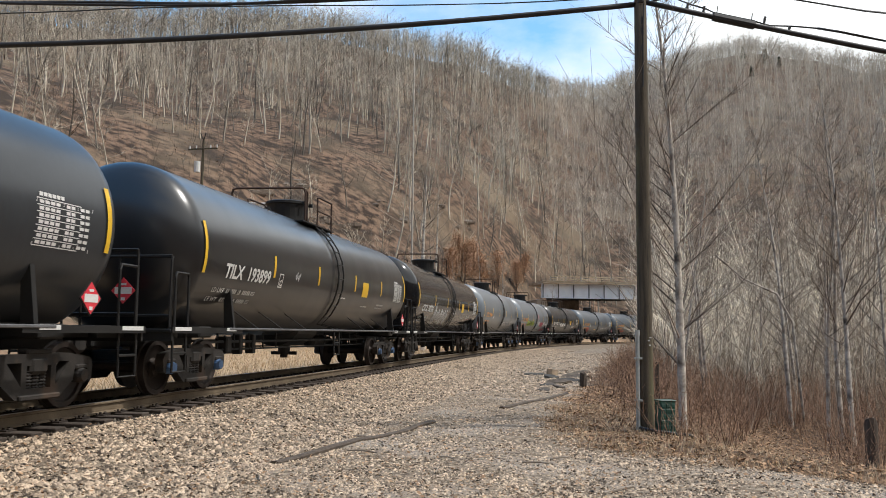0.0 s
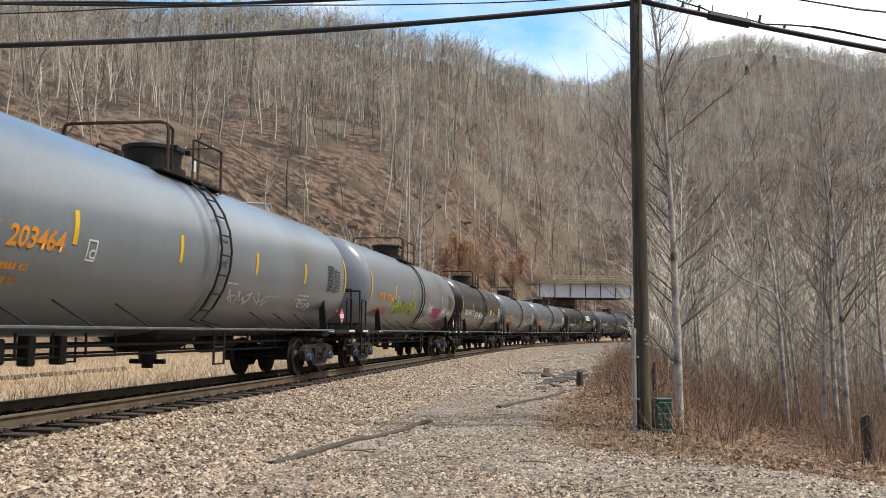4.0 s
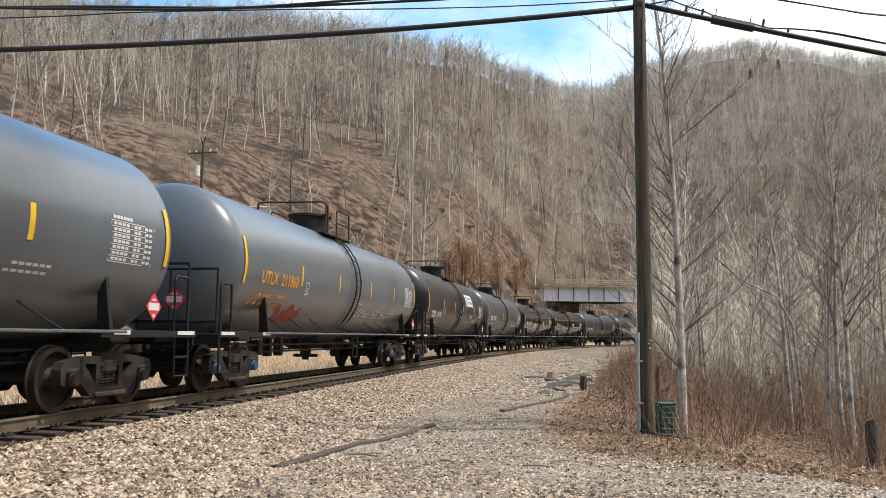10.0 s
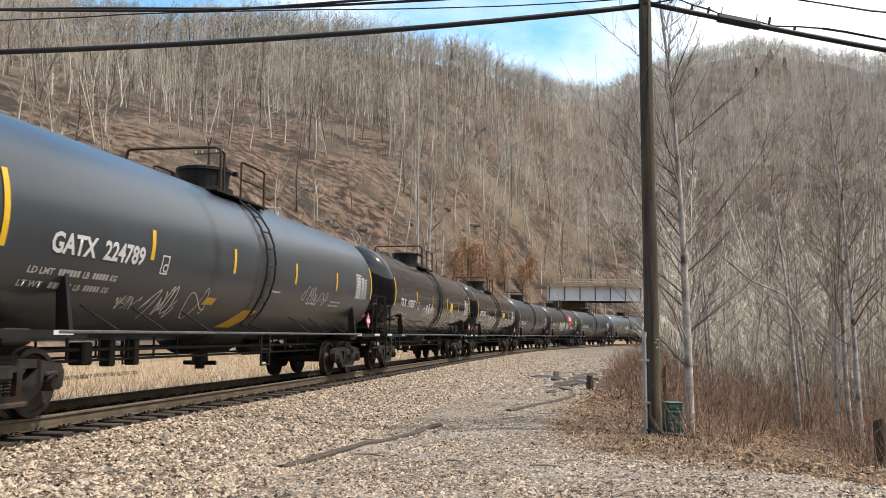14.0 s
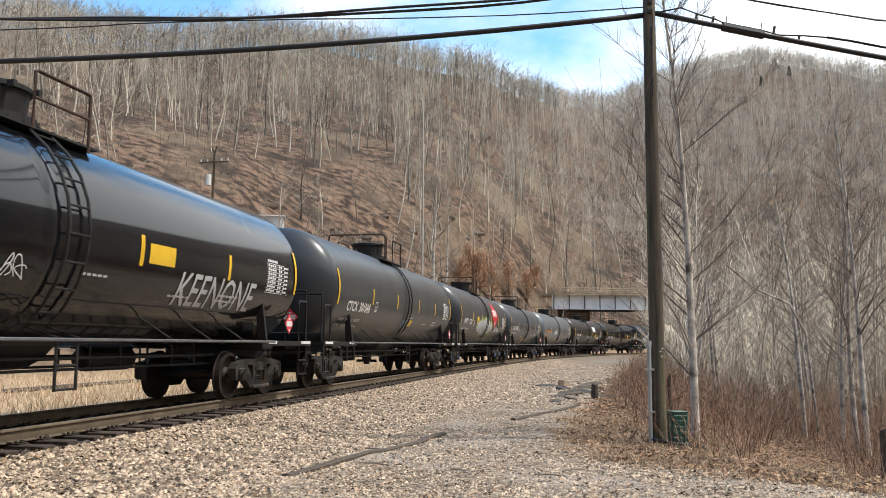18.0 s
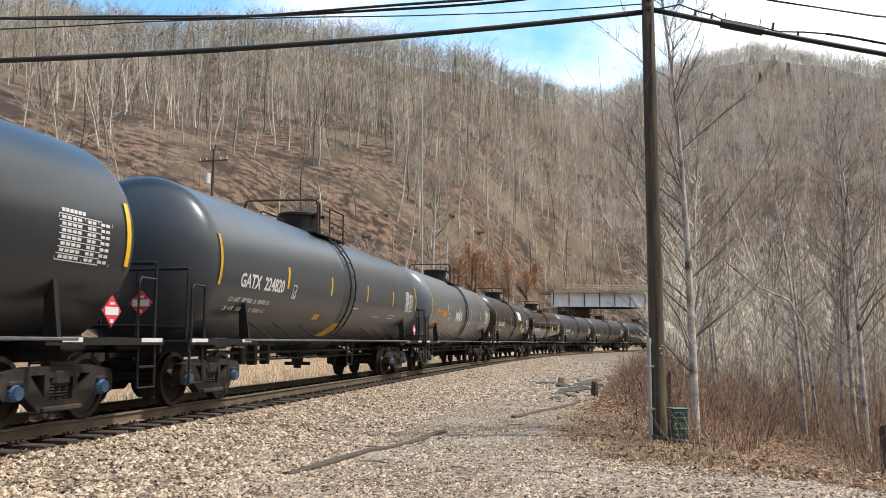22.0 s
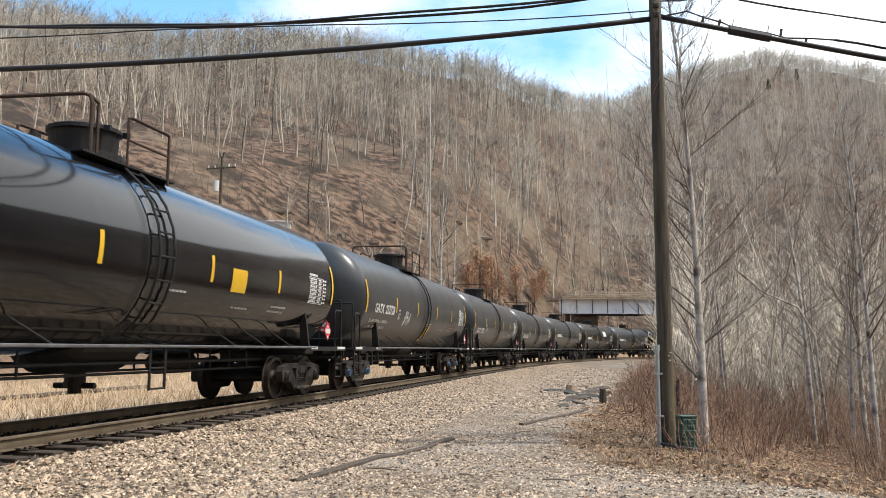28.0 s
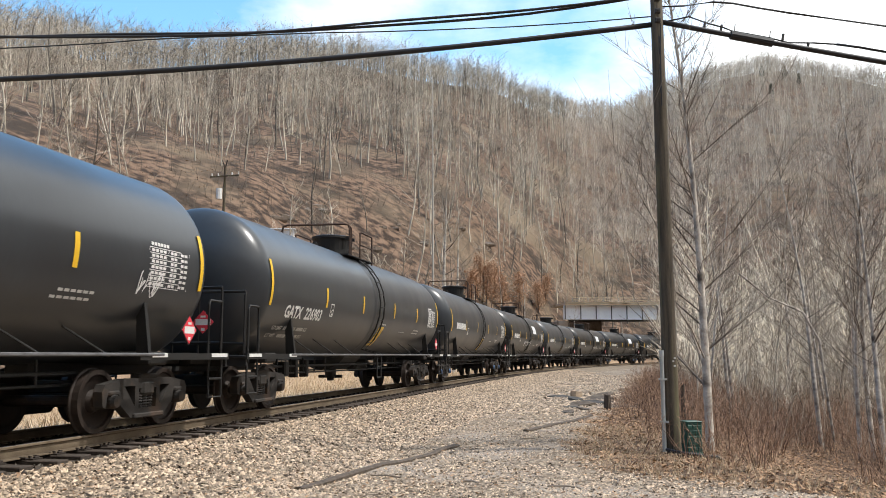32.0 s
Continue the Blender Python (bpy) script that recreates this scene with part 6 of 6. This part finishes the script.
def half_buried(p, q, w, label):
    bm = bmesh.new()
    p, q = Vector(p), Vector(q)
    d = (q - p).normalized()
    n = Vector((-d.y, d.x, 0))
    rs = random.Random(int(p.x * 100))
    k = 14
    rings = []
    for i in range(k + 1):
        c = p + (q - p) * i / k + n * rs.uniform(-0.015, 0.015)
        z = float(LAND_AT(c.x, c.y))
        hh = 0.045 + rs.uniform(-0.012, 0.012)
        rings.append([bm.verts.new((*(c + n * o).xy, z + e)) for o, e in ((-w / 2, -0.05), (-w / 2, hh * 0.6), (-w / 4, hh), (w / 4, hh), (w / 2, hh * 0.6), (w / 2, -0.05))])
    for a, b in zip(rings, rings[1:]):
        for j in range(5):
            bm.faces.new((a[j], a[j + 1], b[j + 1], b[j]))
    bm.faces.new(rings[0])
    bm.faces.new(rings[-1][::-1])
    bmesh.ops.recalc_face_normals(bm, faces=bm.faces[:])
    return tagged(part("buried_timber", bm, M_WOODOLD), label, "timber")


half_buried((-1.94, 10.44, 0), (-0.05, 15.18, 0), 0.12, "long weathered timber half buried in gravel")
half_buried((1.43, 18.42, 0), (3.47, 22.56, 0), 0.12, "weathered timber half buried in gravel")


def slab(x, y, z, sx, sy, sz, rot, mat, name, label, seed, cat):
    rs = random.Random(seed)
    bm = bmesh.new()
    n = 9
    ring = [(math.cos(6.28 * i / n) * rs.uniform(0.7, 1.1), math.sin(6.28 * i / n) * rs.uniform(0.7, 1.1)) for i in range(n)]
    top = [bm.verts.new((a * sx, b * sy, sz * rs.uniform(0.8, 1.1))) for a, b in ring]
    mid = [bm.verts.new((a * sx * 1.08, b * sy * 1.08, sz * rs.uniform(0.2, 0.45))) for a, b in ring]
    low = [bm.verts.new((a * sx, b * sy, -sz * 0.4)) for a, b in ring]
    bm.faces.new(top)
    bm.faces.new(low[::-1])
    for p, q in ((mid, top), (low, mid)):
        for i in range(n):
            bm.faces.new((p[i], p[(i + 1) % n], q[(i + 1) % n], q[i]))
    t = tagged(part(name, bm, mat), label, cat)
    t.matrix_basis = pose(x, y, z, *rot)
    return t


M_ASPHALT = surface("old_asphalt", (0.03, 0.028, 0.026), (0.085, 0.08, 0.072), rough=0.95, scale=3, fine=40, bump=0.5)
for i, (x, y, sx, sy, sz, rx) in enumerate(((3.9, 33.5, 0.5, 0.2, 0.06, 10), (4.2, 31.0, 0.35, 0.22, 0.08, 14), (4.5, 29.0, 0.5, 0.2, 0.07, 12), (3.5, 26.5, 0.35, 0.12, 0.05, 8), (3.1, 24.4, 0.25, 0.1, 0.04, 6))):
    slab(x, y, float(LAND_AT(x, y)) - 0.005, sx, sy, sz, (rx, 0, 50 * math.sin(i * 2.2)), M_ASPHALT, "asphalt_slab", "broken dark asphalt slab at the lot's edge", 300 + i, "slab")
M_EARTH = surface("dark_earth", (0.03, 0.023, 0.017), (0.16, 0.122, 0.09), rough=0.95, scale=4, fine=30, bump=0.8, depth=0.05)
lip_rnd = random.Random(31)
for i in range(11):
    u = (i + lip_rnd.random() * 0.6) / 11
    x, y = 3.3 + 2.9 * u + lip_rnd.uniform(-0.25, 0.25), 24.5 + 12 * u
    slab(x, y, float(LAND_AT(x, y)) - 0.06, lip_rnd.uniform(0.3, 0.75), lip_rnd.uniform(0.12, 0.3), lip_rnd.uniform(0.08, 0.13), (lip_rnd.uniform(-8, 14), lip_rnd.uniform(-10, 10), lip_rnd.uniform(20, 95)), M_EARTH, "earth_lip", "dark eroded lip of earth at the lot's end", 330 + i, "earth bank")
slab(4.5, 33.0, float(LAND_AT(4.5, 33.0)), 0.25, 0.2, 0.25, (0, 0, 30), M_STONE, "boulder", "pointed tan rock on the bank", 320, "rock")
slab(-4.75, 14.4, 0.16, 0.2, 0.13, 0.09, (0, 8, 20), M_ASPHALT, "dirt_clod", "dark clod of dirt on the ballast", 321, "clod")
for i in range(26):
    x, y = rng.uniform(-3.5, 3.0), rng.uniform(8.5, 22)
    if litter_edge(x, y) < -0.3:
        bm = bmesh.new()
        a, ln = rng.uniform(0, 3.14), rng.uniform(0.15, 0.55)
        z = float(LAND_AT(x, y)) + 0.025
        pipe(bm, [(x, y, z), (x + ln * 0.5 * math.cos(a) + 0.03, y + ln * 0.5 * math.sin(a), z + 0.012), (x + ln * math.cos(a), y + ln * math.sin(a), z)], 0.011, 5)
        tagged(part("stick", bm, M_LIMB), "dead stick lying on the gravel", "stick", "sticks on the lot")

# ---- road bridge ----


M_TANCONCRETE = surface("sooty_tan_concrete", (0.42, 0.33, 0.22), (0.66, 0.54, 0.39), rough=0.9, scale=0.8, fine=14, bump=0.3, stain=(0.3, 0.2, 0.12))


def build_bridge():
    br = thing("road_bridge", "grey-white steel girder road bridge over the railway", "bridge")
    br.matrix_basis = pose(16.1, 130, -0.45, 0, 0, 8.0)
    for y in (0, 4, 8):
        bm = bmesh.new()
        x0 = 0.0 if y == 0 else 3.0
        box(bm, ((40 + x0) / 2, y, 8.64), (40 - x0, 0.06, 2.2))
        for z in (7.56, 9.72):
            box(bm, ((40 + x0) / 2, y, z), (40 - x0, 0.4, 0.06))
        part("girder", bm, M_GIRDER if y == 0 else M_DARK, br)
    for k in range(17):
        bm = bmesh.new()
        box(bm, (0.3 + k * 2.45, -0.12, 8.64), (0.09, 0.18, 2.08))
        part("stiffener", bm, M_DARK, br)
    bm = bmesh.new()
    box(bm, (21.2, 4, 9.95), (42, 9.4, 0.35))
    box(bm, (21.2, -0.62, 10.05), (42, 0.16, 0.3))
    part("deck", bm, M_TANCONCRETE, br)
    for z in (10.86, 10.5):
        bm = bmesh.new()
        box(bm, (21.7, -0.5, z), (41, 0.12, 0.12))
        part("rail_beam", bm, M_TANCONCRETE, br)
    for k in range(17):
        bm = bmesh.new()
        box(bm, (1.4 + k * 2.42, -0.5, 10.5), (0.16, 0.16, 0.78))
        part("rail_post", bm, M_CONCRETE, br)
    bm = bmesh.new()
    box(bm, (0.4, 5.2, 3.4), (1.6, 8.4, 7.9), bevel=0.05)
    part("abutment", bm, M_CONCRETE, br)
    bm = bmesh.new()
    box(bm, (4.6, 7.2, 3.5), (7.2, 1.0, 8.0), bevel=0.05)
    part("wing_wall", bm, M_ROCK, br)
    bm = bmesh.new()
    box(bm, (27, 4.5, 3.6), (1.4, 9.0, 7.8), bevel=0.05)
    part("pier", bm, M_CONCRETE, br)
    return br


build_bridge()

# ---- things on and below the hillside ----


def on_hill(az, el):
    """Where the line of sight at this bearing and rise meets the ground."""
    for r in np.arange(40, 500, 1.0):
        x, y = r * math.sin(radians(az)), r * math.cos(radians(az))
        z = float(land(x, y)[0])
        if z >= 1.6 + r * math.tan(radians(el)):
            return x, y, z
    return x, y, z


ledge_rnd = random.Random(8)
for a, e, n in ((-8.06, 7.6, 8), (-6.8, 7.4, 4), (0.6, 8.8, 3), (-10.3, 10.1, 5), (-12.5, 9.5, 3), (2.0, 7.4, 3), (-4.7, 9.0, 4), (-3.0, 7.9, 3)):
    for k in range(n):
        x, y, z = on_hill(a + ledge_rnd.uniform(-0.9, 0.9), e + ledge_rnd.uniform(-0.22, 0.22))
        slab(x, y, z - 0.8, ledge_rnd.uniform(0.6, 2.2), ledge_rnd.uniform(0.6, 1.2), ledge_rnd.uniform(0.35, 0.6), (ledge_rnd.uniform(5, 24), ledge_rnd.uniform(-8, 8), ledge_rnd.uniform(-25, 25) - a), M_ROCK, "rock_ledge", "dark weathered rock ledge on the slope", ledge_rnd.randrange(9999), "rock")


def slope_spot():
    while True:
        a, r = radians(ledge_rnd.uniform(-27, 9)), ledge_rnd.uniform(70, 200)
        x, y = r * math.sin(a), r * math.cos(a)
        f = float(np.interp(math.degrees(a), FOOT_AZ, FOOT_R))
        if r > f + 2:
            return x, y, float(land(x, y)[0])


C = np.array([slope_spot() for _ in range(3000)])
h = rng.uniform(0.6, 3.4, len(C))
tip = C + np.stack([rng.normal(0, 0.22, len(C)) * h, rng.normal(0, 0.22, len(C)) * h, h], 1)
V, F = blades(C, tip, 0 * h, 0.022)
V2, F2 = blades(C + (tip - C) * rng.uniform(0.3, 0.8, (len(C), 1)), C + (tip - C) * rng.uniform(0.8, 1.0, (len(C), 1)) + rng.normal(0, 0.5, (len(C), 3)), 0 * h, 0.015)
tagged(new("slope_saplings", soup("slope_saplings", np.vstack([V, V2]), np.vstack([F, F2 + len(V)]), M_TWIG)), "thin leafless saplings scattered on the slope", "saplings", kind="stuff")


def build_far_pole():
    x, y, r = 80 * math.sin(radians(-15.85)), 80 * math.cos(radians(-15.85)), 80
    z0 = float(land(x, y)[0])
    t = thing("power_pole", "brown wooden power pole with crossarm on the slope", "power pole")
    t.location = (x, y, z0)
    h = 1.6 + r * math.tan(radians(12.5)) - z0
    bm = bmesh.new()
    rod(bm, (0, 0, -0.5), (0.1, 0, h), 0.16, 10, 0.11)
    part("shaft", bm, M_POLE, t)
    bm = bmesh.new()
    box(bm, (0.1, -0.15, h - 1.0), (2.7, 0.1, 0.12), Matrix.Rotation(-0.06, 4, "Y"))
    part("crossarm", bm, M_POLE, t)
    bm = bmesh.new()
    rod(bm, (-0.35, -0.2, h - 3.2), (-0.35, -0.2, h - 2.2), 0.28, 12)
    part("transformer", bm, M_WHITE, t, "pale grey can transformer")
    for dx in (-1.2, -0.6, 0.7, 1.3):
        bm = bmesh.new()
        rod(bm, (0.1 + dx, -0.15, h - 0.95 + dx * 0.06), (0.1 + dx, -0.15, h - 0.68 + dx * 0.06), 0.06, 8)
        part("insulator", bm, M_WHITE, t)
    for dx in (-0.25, 0.25):
        bm = bmesh.new()
        rod(bm, (0.1, 0, h - 0.2), (0.1 + dx, -0.2, h + 0.5), 0.05, 6)
        part("cutout", bm, M_DARK, t)


build_far_pole()


def build_mast():
    x, y = 66 * math.sin(radians(-1.72)), 66 * math.cos(radians(-1.72))
    t = thing("steel_mast", "tall slender grey steel mast behind the track", "mast")
    t.location = (x, y, 0)
    bm = bmesh.new()
    lathe(bm, [(-0.3, 0.1), (13.0, 0.08), (13.05, 0.06), (24.2, 0.04), (24.22, 0.0)], 10, "Z")
    part("tube", bm, M_CONCRETE, t, smooth=True)
    bm = bmesh.new()
    box(bm, (0, 0, 0.1), (0.5, 0.5, 0.2), bevel=0.03)
    part("base", bm, M_CONCRETE, t)


build_mast()
_x, _y, _z = on_hill(-12.0, 7.0)


def build_shed():
    t = thing("white_shed", "small white metal shed on the slope", "shed")
    t.matrix_basis = pose(_x, _y, _z - 1.6, 0, 0, 8)
    d = math.hypot(_x, _y)
    top = 1.6 + d * math.tan(radians(8.42)) - _z + 1.6
    bm = bmesh.new()
    box(bm, (0, 1, top / 2), (2.6, 2.4, top), bevel=0.02)
    part("wall", bm, M_SIGN, t)
    bm = bmesh.new()
    box(bm, (0, 1, top + 0.05), (3.0, 2.8, 0.12), bevel=0.02)
    part("roof", bm, M_SIGN, t)


build_shed()
bare_tree("hardwood_tree", "large pale leafless tree behind the steel mast", *[68 * f(radians(-0.9)) for f in (math.sin, math.cos)], 17, 0.26, (0.02, 0), 26, 6, 0.42, 501, M_BIRCH, 0.3, 0.35)
bare_tree("hardwood_tree", "pale forked leafless tree below the slope", *[71 * f(radians(-0.3)) for f in (math.sin, math.cos)], 15, 0.2, (0.03, 0), 22, 6, 0.36, 502, M_BIRCH, 0.35, 0.5)
for i, (a, r, h) in enumerate(((7.6, 124, 9), (4.6, 100, 11), (1.2, 84, 9), (-3.0, 74, 8), (3.0, 92, 12))):
    bare_tree("hardwood_tree", "leafless tree at the foot of the slope", r * math.sin(radians(a)), r * math.cos(radians(a)), h, 0.13, (0.0, 0), 18, 6, 0.36, 510 + i, M_BIRCH, 0.25, 0.5)


def leafy(a, r, h, w, seed):
    rs = np.random.default_rng(seed)
    x, y, _ = on_hill(a, r)
    t = bare_tree("oak_tree", "small oak holding dead orange-brown leaves", x, y, h, 0.1, (0.0, 0), 18, 2, 0.42, seed, M_BARK, 0.15, 0.4)
    P, Q, _, _, O = sticks(grow(random.Random(seed), h, 0.42, 18, 2, 0.0, 0.4, 0.1, 0.15))
    m = O > 0
    k = rs.integers(0, m.sum(), 2400)
    pts = P[m][k] + (Q[m][k] - P[m][k]) * rs.random((2400, 1)) + rs.normal(0, 0.45, (2400, 3))
    it = iter(pts)
    V, F = flecks(2400, lambda: next(it), 0.13, rs, 0.8)
    part("leaves", soup("leaves", V, F, M_ORANGELEAF), None, t)


M_ORANGELEAF = surface("dead_oak_leaf", (0.3, 0.16, 0.085), (0.58, 0.37, 0.23), rough=0.9, scale=1, fine=9, bump=0, island=0.9, spread=0.9)
for a, r, h, sd in ((0.7, 2.9, 5.5, 601), (1.9, 3.1, 6.5, 602), (3.0, 2.8, 5.5, 603), (1.3, 3.8, 6.0, 604), (4.2, 2.9, 6.0, 605), (5.4, 2.7, 5.0, 606), (2.5, 4.0, 5.0, 607), (5.9, 3.6, 4.5, 608)):
    leafy(a, r, h, 5, sd)
_bm = bmesh.new()
rod(_bm, (0, 0, 0), (0, 0, 7), 0.12, 8)
_p = tagged(part("old_post", _bm, M_WOODOLD), "bare wooden post near the bridge", "post")
_p.location = (112 * math.sin(radians(5.3)), 112 * math.cos(radians(5.3)), 0)
_bm = bmesh.new()
pipe(_bm, [(*track(3, -9)[:2], 0.17), (*track(9, -9)[:2], 0.18), (*track(16, -9.3)[:2], 0.17)], 0.08, 8)
tagged(part("log", _bm, M_WOODOLD), "long dark log lying in the straw field", "log")

# ---- motion ----
motions()
